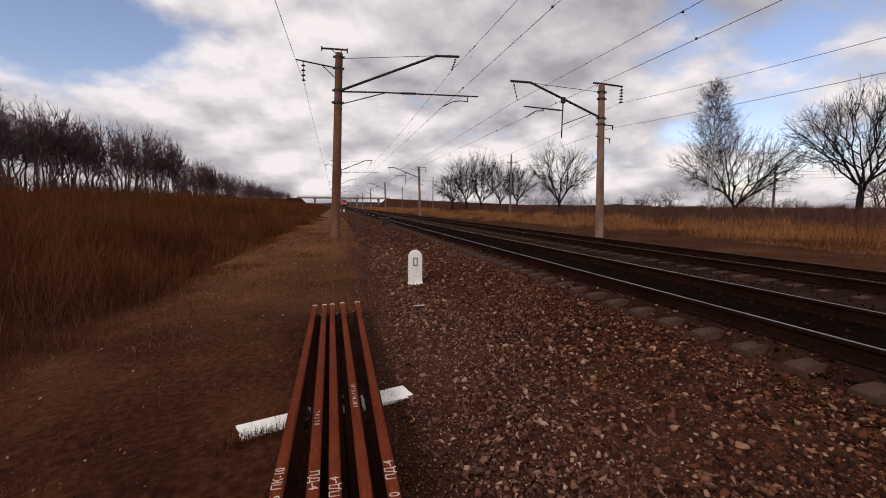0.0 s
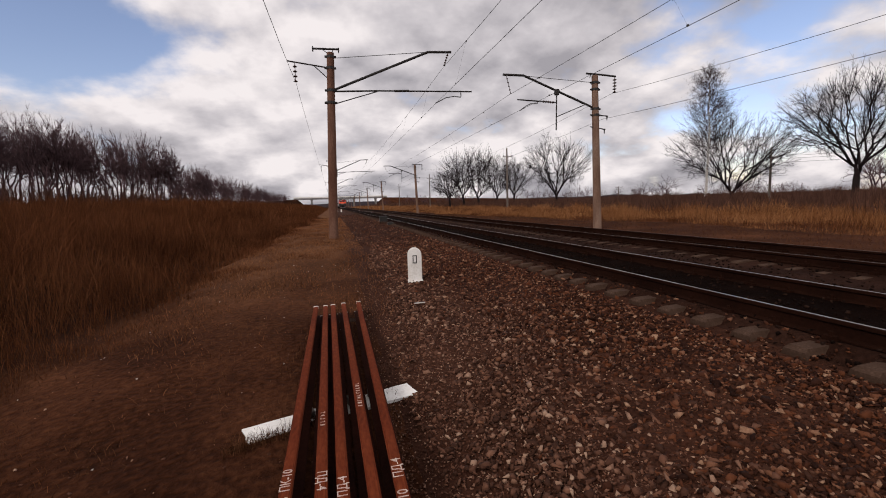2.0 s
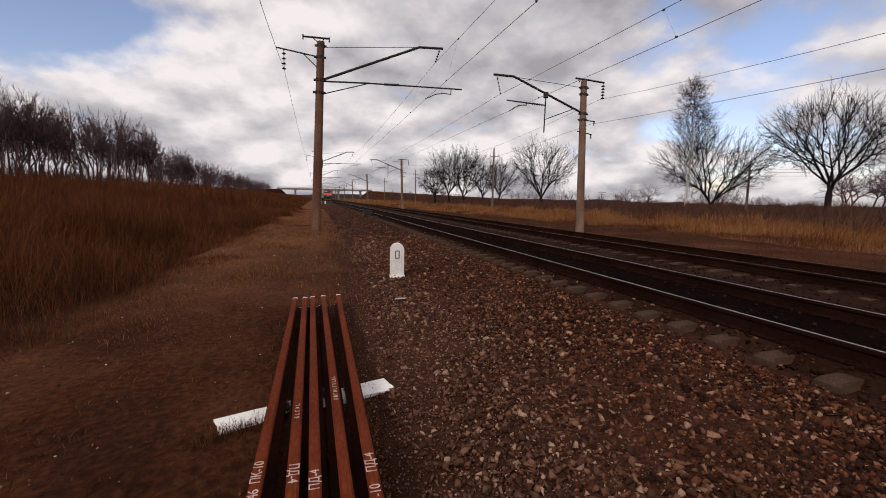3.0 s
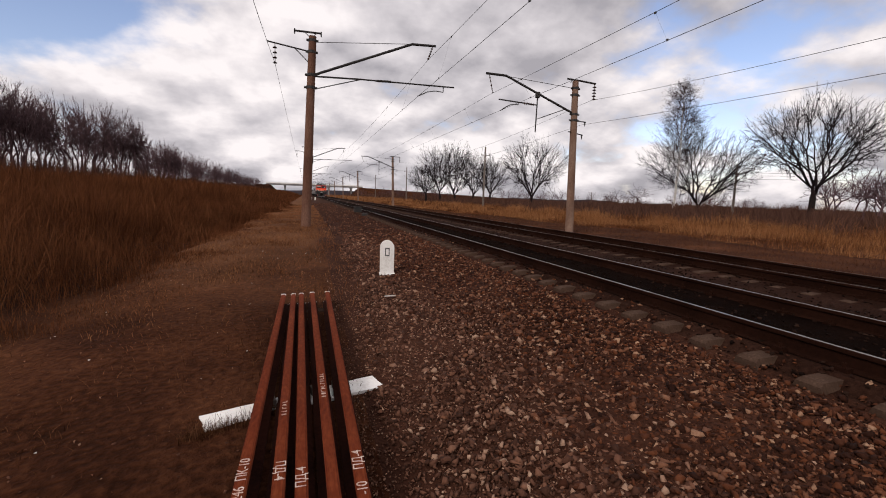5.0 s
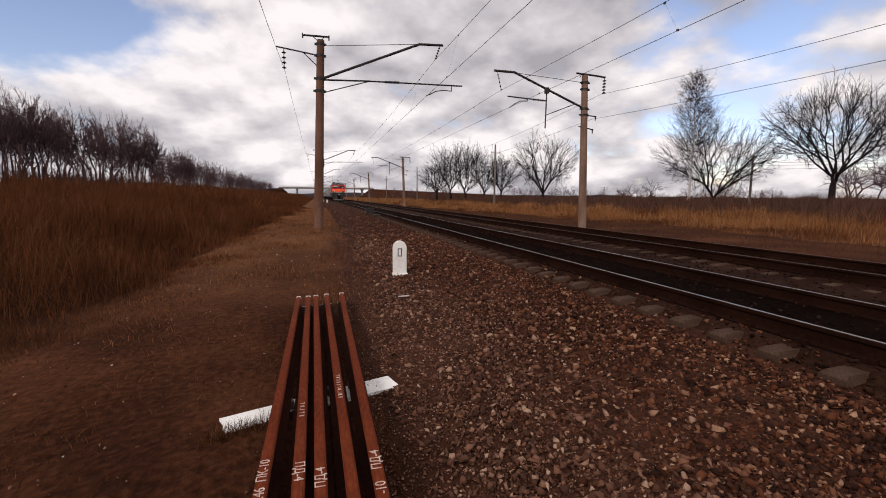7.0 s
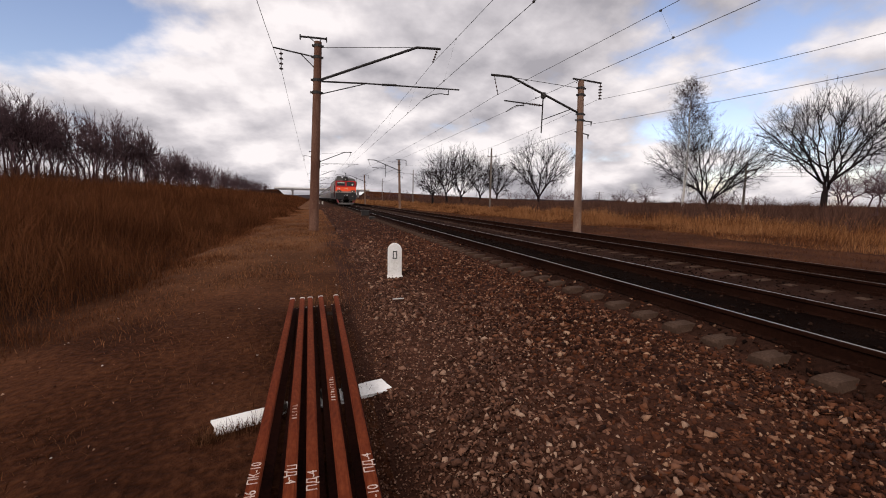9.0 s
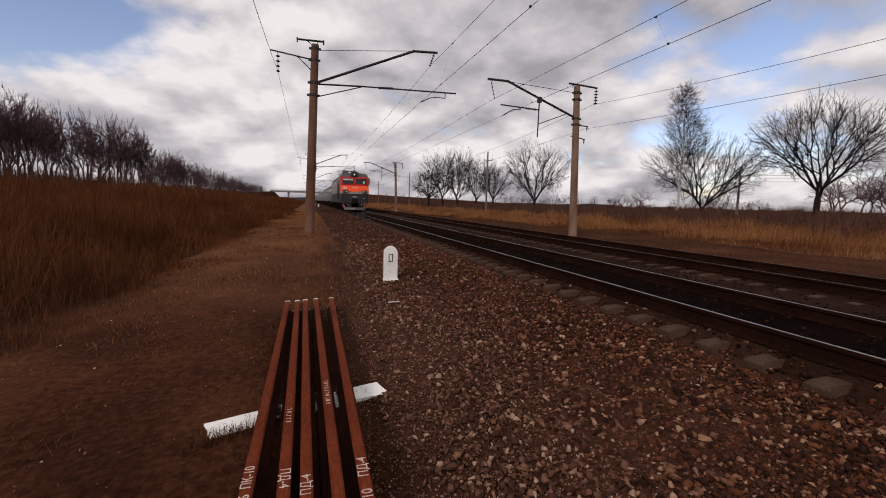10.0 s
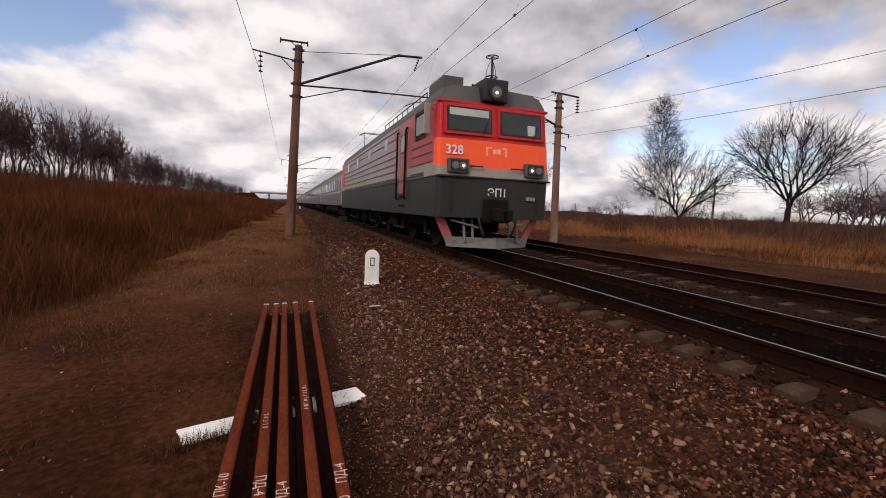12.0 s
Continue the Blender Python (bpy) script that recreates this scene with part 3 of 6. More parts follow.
make_ballast()


# ---------------- overhead line ----------------
MAST_Y = [21.6 + 51.5 * k for k in range(-1, 9)]
MESS1, CONT1 = (5.69, 7.83), (5.21, 6.05)
MESS2, CONT2 = (8.95, 6.5), (9.42, 5.7)


def insulator(name, parent, p, q, r=0.075, discs=4):
    """A string of bell discs from p to q."""
    bm = rods([p, q], 0.016)
    p, q = Vector(p), Vector(q)
    d = q - p
    for i in range(discs):
        c = p + d * ((i + 0.6) / discs)
        bar(bm, c, c + d.normalized() * 0.05, r * 0.35, r, n=12)
        bar(bm, c + d.normalized() * 0.05, c + d.normalized() * 0.075, r, r * 0.6, n=12)
    return part(name, bm, M_PORC, parent, "brown porcelain insulator")


def clamp(parent, x, z, r):
    bm = bmesh.new()
    bar(bm, (x, 0, z - 0.06), (x, 0, z + 0.06), r, n=12)
    box(bm, x - r - 0.08, x + r + 0.08, -0.05, 0.05, z - 0.04, z + 0.04)
    return part("clamp", bm, M_BLACK, parent)


def mast_shaft(parent, p, q, r0, r1, material):
    bm = bmesh.new()
    bar(bm, p, q, r0, r1, n=20)
    ob = part("shaft", bm, material, parent)
    return ob


def left_mast():
    t = thing("catenary_mast", "tall brown-stained concrete catenary mast with a long black cantilever", "mast", pose(0, 0, 0), "catenary masts")
    mast_shaft(t, (-0.02, 0, -1.0), (0.31, 0, 8.18), 0.225, 0.165, M_MAST_OLD)
    cap = bmesh.new()
    bar(cap, (-0.48, 0, 8.33), (0.70, 0, 8.35), 0.045)
    for x in (-0.05, 0.45):
        bar(cap, (x, 0, 8.33), (0.3, 0, 8.05), 0.018)
    for x in (-0.46, 0.68):
        bar(cap, (x, 0, 8.2), (x, 0, 8.42), 0.03)
    part("top_crossbar", cap, M_BLACK, t)
    bm = rods([(0.27, 0, 7.5), (-1.61, 0, 7.74)], 0.033)
    bar(bm, (0.2, 0, 6.98), (-0.45, 0, 7.58), 0.022)
    part("feeder_bracket", bm, M_BLACK, t)
    insulator("feeder_insulator", t, (-1.28, 0, 7.68), (-1.28, 0, 6.82), 0.1)
    boom = bmesh.new()
    bar(boom, (0.36, 0, 6.52), (4.9, 0, 8.45), 0.06)
    bar(boom, (4.86, 0, 8.44), (6.05, 0, 8.5), 0.06)
    part("boom", boom, M_BLACK, t)
    part("tie_rod", rods([(0.45, 0, 7.95), (4.85, 0, 8.44)], 0.014), M_BLACK, t)
    insulator("boom_insulator", t, (5.9, 0, 8.46), (5.69, 0, 7.86), 0.06, 5)
    arm = bmesh.new()
    bar(arm, (0.3, 0, 6.46), (2.5, 0, 6.56), 0.04)
    bar(arm, (2.4, 0, 6.555), (7.06, 0, 6.66), 0.036)
    bar(arm, (3.2, 0, 6.57), (3.9, 0, 6.6), 0.055)
    bar(arm, (0.22, 0, 5.85), (2.4, 0, 6.53), 0.024)
    part("registration_arm", arm, M_BLACK, t)
    pts = [(6.5, 0, 6.66), (6.5, 0, 6.38), (6.1, 0, 6.4), (5.7, 0, 6.32), (5.4, 0, 6.16), (5.21, 0, 6.07)]
    part("steady_arm", rods(pts, 0.022), M_BLACK, t)
    clamp(t, 0.25, 6.5, 0.2)
    clamp(t, 0.22, 5.95, 0.205)
    clamp(t, 0.27, 7.5, 0.185)
    clamp(t, 0.3, 8.0, 0.18)
    small = bmesh.new()
    box(small, 0.2, 0.34, -0.06, 0.06, 2.55, 2.95, 0.01)
    part("mast_plate", small, M_BLACK, t)
    return t


def right_mast():
    t = thing("catenary_mast", "tan concrete catenary mast with a black cantilever and insulators", "mast", pose(13.92, 0, 0), "catenary masts")
    o = 13.92
    mast_shaft(t, (0.02, 0, -1.1), (-0.22, 0, 7.62), 0.225, 0.16, M_MAST)
    bm = rods([(13.2 - o, 0, 7.7), (13.9 - o, 0, 7.68), (14.95 - o, 0, 7.62)], 0.05)
    bar(bm, (13.5 - o, 0, 7.66), (13.4 - o, 0, 7.5), 0.02)
    part("top_crossbar", bm, M_BLACK, t)
    insulator("feeder_insulator", t, (14.9 - o, 0, 7.58), (14.9 - o, 0, 6.79), 0.11, 5)
    boom = bmesh.new()
    bar(boom, (13.75 - o, 0, 5.92), (9.62 - o, 0, 7.47), 0.06)
    bar(boom, (9.66 - o, 0, 7.46), (8.55 - o, 0, 7.46), 0.06)
    part("boom", boom, M_BLACK, t)
    part("tie_rod", rods([(13.6 - o, 0, 7.25), (9.7 - o, 0, 7.44)], 0.014), M_BLACK, t)
    insulator("boom_insulator", t, (8.72 - o, 0, 7.42), (8.95 - o, 0, 6.53), 0.045, 5)
    bm = rods([(11.49 - o, 0, 6.82), (11.46 - o, 0, 4.79)], 0.035)
    bar(bm, (11.46 - o, 0, 5.45), (13.2 - o, 0, 6.14), 0.022)
    box(bm, 11.38 - o, 11.6 - o, -0.08, 0.08, 6.55, 6.85, 0.02)
    part("drop_tube", bm, M_BLACK, t)
    arm = rods([(11.48 - o, 0, 6.18), (9.3 - o, 0, 6.27)], 0.034)
    part("registration_arm", arm, M_BLACK, t)
    insulator("arm_insulator", t, (11.4 - o, 0, 6.18), (10.75 - o, 0, 6.21), 0.07, 5)
    pts = [(10.4 - o, 0, 6.23), (10.4 - o, 0, 6.1), (10.0 - o, 0, 6.08), (9.7 - o, 0, 5.92), (9.42 - o, 0, 5.72)]
    part("steady_arm", rods(pts, 0.022), M_BLACK, t)
    for z0, z1, x in ((5.6, 5.55, 14.5), (4.98, 4.85, 14.35)):
        bm = rods([(13.45 - o, 0, z0), (x - o, 0, z1)], 0.03)
        bar(bm, (x - o - 0.05, 0, z1 - 0.02), (x - o - 0.05, 0, z1 - 0.22), 0.04, 0.02)
        part("wire_bracket", bm, M_BLACK, t)
    for z, x in ((5.9, -0.16), (6.9, -0.19), (5.58, -0.15), (7.25, -0.2)):
        clamp(t, x, z, 0.19)
    return t


def catenary(p, q, sag, n=14):
    p, q = Vector(p), Vector(q)
    return [p.lerp(q, i / n) - Vector((0, 0, 4 * sag * (i / n) * (1 - i / n))) for i in range(n + 1)]


def wire(name, xz, sag, r, label, near_sag=None):
    bm = bmesh.new()
    for y0, y1 in zip(MAST_Y[:-1], MAST_Y[1:]):
        pts = catenary((xz[0], y0, xz[1]), (xz[0], y1, xz[1]), near_sag if near_sag and y0 < 0 else sag)
        for p, q in zip(pts[:-1], pts[1:]):
            bar(bm, p, q, r, n=5)
    tagged(link_bm(name, bm, M_WIRE), label, "overhead wire", "overhead wires", "structure")


def droppers(name, top, low, sag_top, sag_low):
    t = thing(name, "thin droppers between messenger and contact wire", "dropper wires", kind="structure")
    for y0, y1 in zip(MAST_Y[:4], MAST_Y[1:5]):
        for f in (0.07, 0.22, 0.36, 0.5, 0.64, 0.78, 0.93):
            y = y0 + f * (y1 - y0)
            zt, zl = top[1] - 4 * sag_top * f * (1 - f), low[1] - 4 * sag_low * f * (1 - f)
            part("dropper", rods([(top[0], y, zt), (low[0], y, zl)], 0.0022, 4), M_WIRE, t)
            k = bmesh.new()
            box(k, low[0] - 0.02, low[0] + 0.02, y - 0.03, y + 0.03, zl - 0.01, zl + 0.04)
            box(k, top[0] - 0.02, top[0] + 0.02, y - 0.03, y + 0.03, zt - 0.04, zt + 0.01)
            part("dropper_clamp", k, M_WIRE, t)


lm, rm = left_mast(), right_mast()
for y in MAST_Y:
    if y < 0:
        continue
    if abs(y - MAST_Y[1]) < 1:
        lm.matrix_basis, rm.matrix_basis = pose(0, y, 0), pose(14.0, y - 0.3, 0)
    else:
        copy_thing(lm, pose(0, y, 0))
        copy_thing(rm, pose(13.92, y, 0))
wire("messenger_wire", MESS1, 0.3, 0.0085, "sagging messenger wire over the near track")
wire("contact_wire", CONT1, 0.05, 0.0085, "taut contact wire over the near track")
wire("messenger_wire", MESS2, 0.25, 0.0085, "sagging messenger wire over the far track")
wire("contact_wire", CONT2, 0.05, 0.0085, "taut contact wire over the far track")
wire("feeder_wire", (-1.28, 6.82), 0.2, 0.0085, "feeder wire on the mast's outer bracket", 1.35)
wire("feeder_wire", (14.98, 6.79), 1.15, 0.0085, "feeder wire on the far mast's insulator")
wire("feeder_wire", (14.5, 5.45), 0.8, 0.0085, "lower wire on the far mast's side bracket")
droppers("near_droppers", MESS1, CONT1, 0.3, 0.05)
droppers("far_droppers", MESS2, CONT2, 0.25, 0.05)


# ---------------- stacked rails, white sleeper, marker post ----------------
def letters(name, text, size, m, parent, material, label="", bold=0.012):
    cu = bpy.data.curves.new(name, "FONT")
    cu.body, cu.size, cu.extrude, cu.align_x, cu.align_y = text, size, min(0.004, size * 0.012), "CENTER", "CENTER"
    cu.offset = size * bold
    tmp = new("tmp", cu)
    bpy.context.view_layer.update()
    me = bpy.data.meshes.new_from_object(tmp.evaluated_get(bpy.context.evaluated_depsgraph_get()))
    bpy.data.objects.remove(tmp)
    me.materials.clear()
    me.materials.append(material)
    ob = new(name, me)
    ob.parent, ob.matrix_basis = parent, m
    if label:
        ob["label"] = label
    return ob


def make_pile():
    g = "stacked rails"
    top = -0.40
    rng = random.Random(4)
    for k, (x0, x1, y1) in enumerate(((-0.338, -0.348, 7.24), (-0.165, -0.125, 7.25), (-0.045, -0.002, 7.28), (0.1225, 0.167, 7.33), (0.319, 0.28, 7.36))):
        t = thing("spare_rail", "rust-red spare rail lying head up on a white concrete support", "rail", pose(x1, 0, top, 0, 0, math.degrees(-math.atan((x1 - x0) / -4.8))), g)
        bm = bmesh.new()
        prism(bm, RAIL_OUTLINE, -5.2, y1)
        bmesh.ops.bevel(bm, geom=[e for e in bm.edges if abs(e.verts[0].co.y - e.verts[1].co.y) > 1 and e.verts[0].co.z > -0.01], offset=0.006, segments=2, affect="EDGES")
        # Web and foot get the rust with the gap shade painted in.
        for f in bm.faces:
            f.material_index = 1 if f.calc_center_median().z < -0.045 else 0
        part("rail_body", bm, [M_RUST, M_WEB_SHADE], t)
        e = bmesh.new()
        prism(e, [(x * 1.02, z) for x, z in [(-0.036, -0.036), (0.036, -0.036), (0.036, -0.008), (0.028, 0.002), (-0.028, 0.002), (-0.036, -0.008)]], y1 - 0.03, y1 + 0.004)
        part("painted_end", e, M_WHITE, t, "white-painted rail end")
        e = bmesh.new()
        prism(e, [(-0.07, -0.181), (0.07, -0.181), (0.07, -0.163), (-0.07, -0.163)], y1 - 0.02, y1 + 0.004)
        part("painted_foot", e, M_WHITE, t, "white-painted rail foot")
        for y in {1: (3.32,), 3: (3.55, 3.8)}.get(k, ()):
            for q in range(5):              # illegible chalked marks on the head
                c = bmesh.new()
                yy = y - 0.12 + 0.05 * q
                box(c, -0.017, 0.017, yy, yy + 0.005, 0.0005, 0.002)
                box(c, rng.choice((-0.017, 0.011)), rng.choice((-0.011, 0.017)), yy, yy + rng.uniform(0.015, 0.03), 0.0005, 0.002)
                part("chalk_stroke", c, M_CHALK, t, "illegible chalk stroke")
        for text, y, size, turn in {0: (("ПК-10", 2.59, 0.08, 90), ("1246", 2.35, 0.08, 90)), 1: (("ПД-4", 2.53, 0.08, -90),), 2: (("ПД-4", 2.44, 0.08, 90), ("10", 2.2, 0.08, 90)),
                                    4: (("ПД-4", 2.53, 0.085, 90), ("-10", 2.26, 0.085, 90))}.get(k, ()):
            letters("chalk_mark", text, size, pose(0, y, 0.001, 0, 0, turn), t, M_CHALK, "chalked rail mark", 0.0)
    # rail wedge scraps between the feet
    s = thing("support_sleeper", "whitewashed concrete support half sunk in earth under the rails", "concrete block", pose(-0.055, 3.99, -0.648, 0, -1.5, 16), "rail supports")
    bm = bmesh.new()
    box(bm, -0.78, 0.76, -0.15, 0.12, -0.2, 0.0)
    bmesh.ops.subdivide_edges(bm, edges=bm.edges, cuts=9, use_grid_fill=True)
    for v in bm.verts:                      # chipped edges and a broken end
        n = noise.noise(v.co * 13.0 + Vector((0.3, 0.7, 0.2)))
        edge = 1.0 if abs(v.co.y) > 0.1 or abs(v.co.x) > 0.7 else 0.2
        v.co += Vector((n * (0.035 if v.co.x < -0.7 else 0.008), noise.noise(v.co * 17.0 + Vector((3, 1, 0))) * 0.014 * edge, -abs(n) * 0.014 * edge))
    part("block", bm, M_WHITE, s)
    for sx in (-0.27, -0.1, 0.02, 0.17, 0.38):
        bm = bmesh.new()
        box(bm, sx - 0.06, sx + 0.06, -0.07, 0.07, -0.01, 0.068, 0.004)
        part("shim", bm, M_WOOD, s)
    s2 = thing("support_sleeper", "concrete support block under the rails' near ends", "concrete block", pose(0.0, -2.6, -0.583, 0, 0, 2), "rail supports")
    bm = bmesh.new()
    box(bm, -0.78, 0.76, -0.13, 0.13, -0.25, 0.0, 0.018)
    part("block", bm, M_WHITE, s2)
    s3 = thing("support_sleeper", "earth-stained concrete support under the rails' far ends", "concrete block", pose(0.0, 6.9, -0.585, 0, 0, 1), "rail supports")
    bm = bmesh.new()
    box(bm, -0.42, 0.44, -0.1, 0.1, -0.2, 0.0, 0.018)
    part("block", bm, M_CONC, s3)


def make_marker(x, y, z, scale, label, digit=True):
    t = thing("marker_post", label, "marker post", pose(x, y, z, 1.0, 0, -6), "marker posts")
    bm = bmesh.new()
    w, hgt = 0.145 * scale, 0.70 * scale
    pts = [(-w, -0.4), (w, -0.4)] + [(w * math.cos(a), hgt - w + w * math.sin(a)) for a in np.linspace(0, math.pi, 15)]
    prism(bm, pts, -0.07, 0.07)
    bmesh.ops.bevel(bm, geom=[e for e in bm.edges if abs(e.verts[0].co.y - e.verts[1].co.y) < 0.01], offset=0.014, segments=2, affect="EDGES")
    part("stone", bm, M_WHITE, t)
    if digit:
        d = bmesh.new()
        zc = hgt * 0.66
        for x0, x1, z0, z1 in ((-0.045, -0.027, -0.085, 0.085), (0.027, 0.045, -0.085, 0.085), (-0.027, 0.027, -0.085, -0.067), (-0.027, 0.027, 0.067, 0.085)):
            box(d, x0, x1, -0.074, -0.069, zc + z0, zc + z1)
        part("digit", d, M_INK, t, "black painted digit 0")
        c = bmesh.new()
        box(c, -w - 0.01, w + 0.02, -0.1, 0.09, -0.03, 0.012, 0.01)
        part("foot", c, M_WHITE, t)


make_pile()
make_marker(1.635, 9.13, -0.43, 1.0, "white round-topped concrete marker post with a black zero")
make_marker(1.35, 118, -0.36, 1.0, "small white marker post far along the track", False)
make_marker(2.2, 112, -0.36, 1.0, "small white marker post far along the track", False)


def make_slat():
    t = thing("wood_slat", "pale splintered wood slat lying on the stones", "slat", pose(1.36, 7.2, -0.485, 0, 0, 4))
    bm = bmesh.new()
    box(bm, -0.1, 0.09, -0.012, 0.012, 0, 0.018, 0.003)
    part("slat_body", bm, M_BIRCH, t)


def make_trackside_box():
    t = thing("trackside_box", "low dark metal cable box beside the near track", "cable box", pose(3.95, 35.5, -0.27))
    bm = bmesh.new()
    box(bm, -0.3, 0.3, -0.25, 0.25, 0.12, 0.5, 0.03)
    part("casing", bm, M_BLACK, t)
    bm = bmesh.new()
    box(bm, -0.33, 0.33, -0.28, 0.28, 0.5, 0.54, 0.01)
    part("lid", bm, M_BLACK, t)
    for x in (-0.24, 0.24):
        bm = bmesh.new()
        box(bm, x - 0.04, x + 0.04, -0.05, 0.05, -0.3, 0.13)
        part("leg", bm, M_CONC, t)
    t = thing("trackside_box", "small dark rail connector box by the sleepers", "cable box", pose(4.0, 31.5, -0.26))
    bm = bmesh.new()
    box(bm, -0.2, 0.2, -0.18, 0.18, -0.1, 0.2, 0.04)
    part("casing", bm, M_BLACK, t)


make_slat()
make_trackside_box()


# ---------------- train ----------------
SPEED, FRONT_END = 21.6, 11.0        # metres a second; the front's place at the end
W = 1.67


def front_slope(z):
    """How far the cab front leans back at height z."""
    return 0.0 if z < 2.0 else (z - 2.0) * 0.13


def wheelset(parent, y, r, name="wheelset"):
    bm = bmesh.new()
    for s in (-1, 1):
        bar(bm, (s * 0.73, 0, 0), (s * 0.76, 0, 0), r + 0.03, n=28)
        bar(bm, (s * 0.76, 0, 0), (s * 0.86, 0, 0), r, n=28)
        bar(bm, (s * 0.86, 0, 0), (s * 0.9, 0, 0), 0.14, n=12)
        for k in range(5):
            a = k * math.tau / 5
            bar(bm, (s * 0.865, math.cos(a) * r * 0.55, math.sin(a) * r * 0.55), (s * 0.872, math.cos(a) * r * 0.55, math.sin(a) * r * 0.55), 0.07, n=8)
    bar(bm, (-0.86, 0, 0), (0.86, 0, 0), 0.1, n=12)
    me = bpy.data.meshes.new(name)
    bm.to_mesh(me)
    bm.free()
    me.materials.append(M_UNDER)
    ob2 = new(name, me)
    ob2.parent, ob2.location = parent, (0, y, r)
    return ob2


def bogie(parent, yc, base, wheels, r):
    bm = bmesh.new()
    for s in (-1, 1):
        box(bm, s * 0.98, s * 1.12, yc - base / 2 - 0.5, yc + base / 2 + 0.5, r + 0.02, r + 0.3, 0.03)
        for k in range(wheels):
            y = yc - base / 2 + base * k / (wheels - 1)
            box(bm, s * 0.95, s * 1.25, y - 0.17, y + 0.17, r - 0.17, r + 0.17, 0.03)
            for e in (-0.38, 0.38):
                bar(bm, (s * 1.08, y + e, r - 0.1), (s * 1.08, y + e, r + 0.35), 0.09, n=10)
    box(bm, -1.0, 1.0, yc - 0.25, yc + 0.25, r, r + 0.25)
    part("bogie_frame", bm, M_UNDER, parent)
    for k in range(wheels):
        wheelset(parent, yc - base / 2 + base * k / (wheels - 1), r)


def slab_on_front(bm, x0, x1, z0, z1, proud, thick=0.06):
    """A plate lying on the leaning cab front."""
    y0, y1 = front_slope(z0) - proud, front_slope(z1) - proud
    a = [bm.verts.new(v) for v in ((x0, y0, z0), (x1, y0, z0), (x1, y1, z1), (x0, y1, z1))]
    b = [bm.verts.new((v.co.x, v.co.y + thick, v.co.z)) for v in a]
    for f in (a, b[::-1], (a[0], b[0], b[1], a[1]), (a[1], b[1], b[2], a[2]), (a[2], b[2], b[3], a[3]), (a[3], b[3], b[0], a[0])):
        bm.faces.new(f)
    bmesh.ops.recalc_face_normals(bm, faces=bm.faces)


def front_shell(z0, z1, proud=0.0, tuck=0.11, back=1.2):
    """A U of cab wall between two heights, with rounded front corners; it runs back along both sides."""
    bm = bmesh.new()
    rows = []
    for z in (z0, z1):
        y = front_slope(z) - proud
        w = W - max(0, z - 2.6) * 0.03 + proud
        pts = [(-w, back)]
        for k in range(6):
            a = math.pi + k / 5 * math.pi / 2
            pts.append((-w + tuck + tuck * math.cos(a), y + 0.02 + tuck * 1.6 + tuck * 1.6 * math.sin(a)))
        pts.append((0.0, y - 0.03))
        full = pts + [(-px, py) for px, py in reversed(pts[:-1])]
        rows.append([bm.verts.new((px, py, z)) for px, py in full])
    for i in range(len(rows[0]) - 1):
        bm.faces.new((rows[0][i], rows[0][i + 1], rows[1][i + 1], rows[1][i]))
    for r in rows:
        bm.faces.new(r)
    bm.faces.new((rows[0][0], rows[1][0], rows[1][-1], rows[0][-1]))
    bmesh.ops.recalc_face_normals(bm, faces=bm.faces)
    return bm


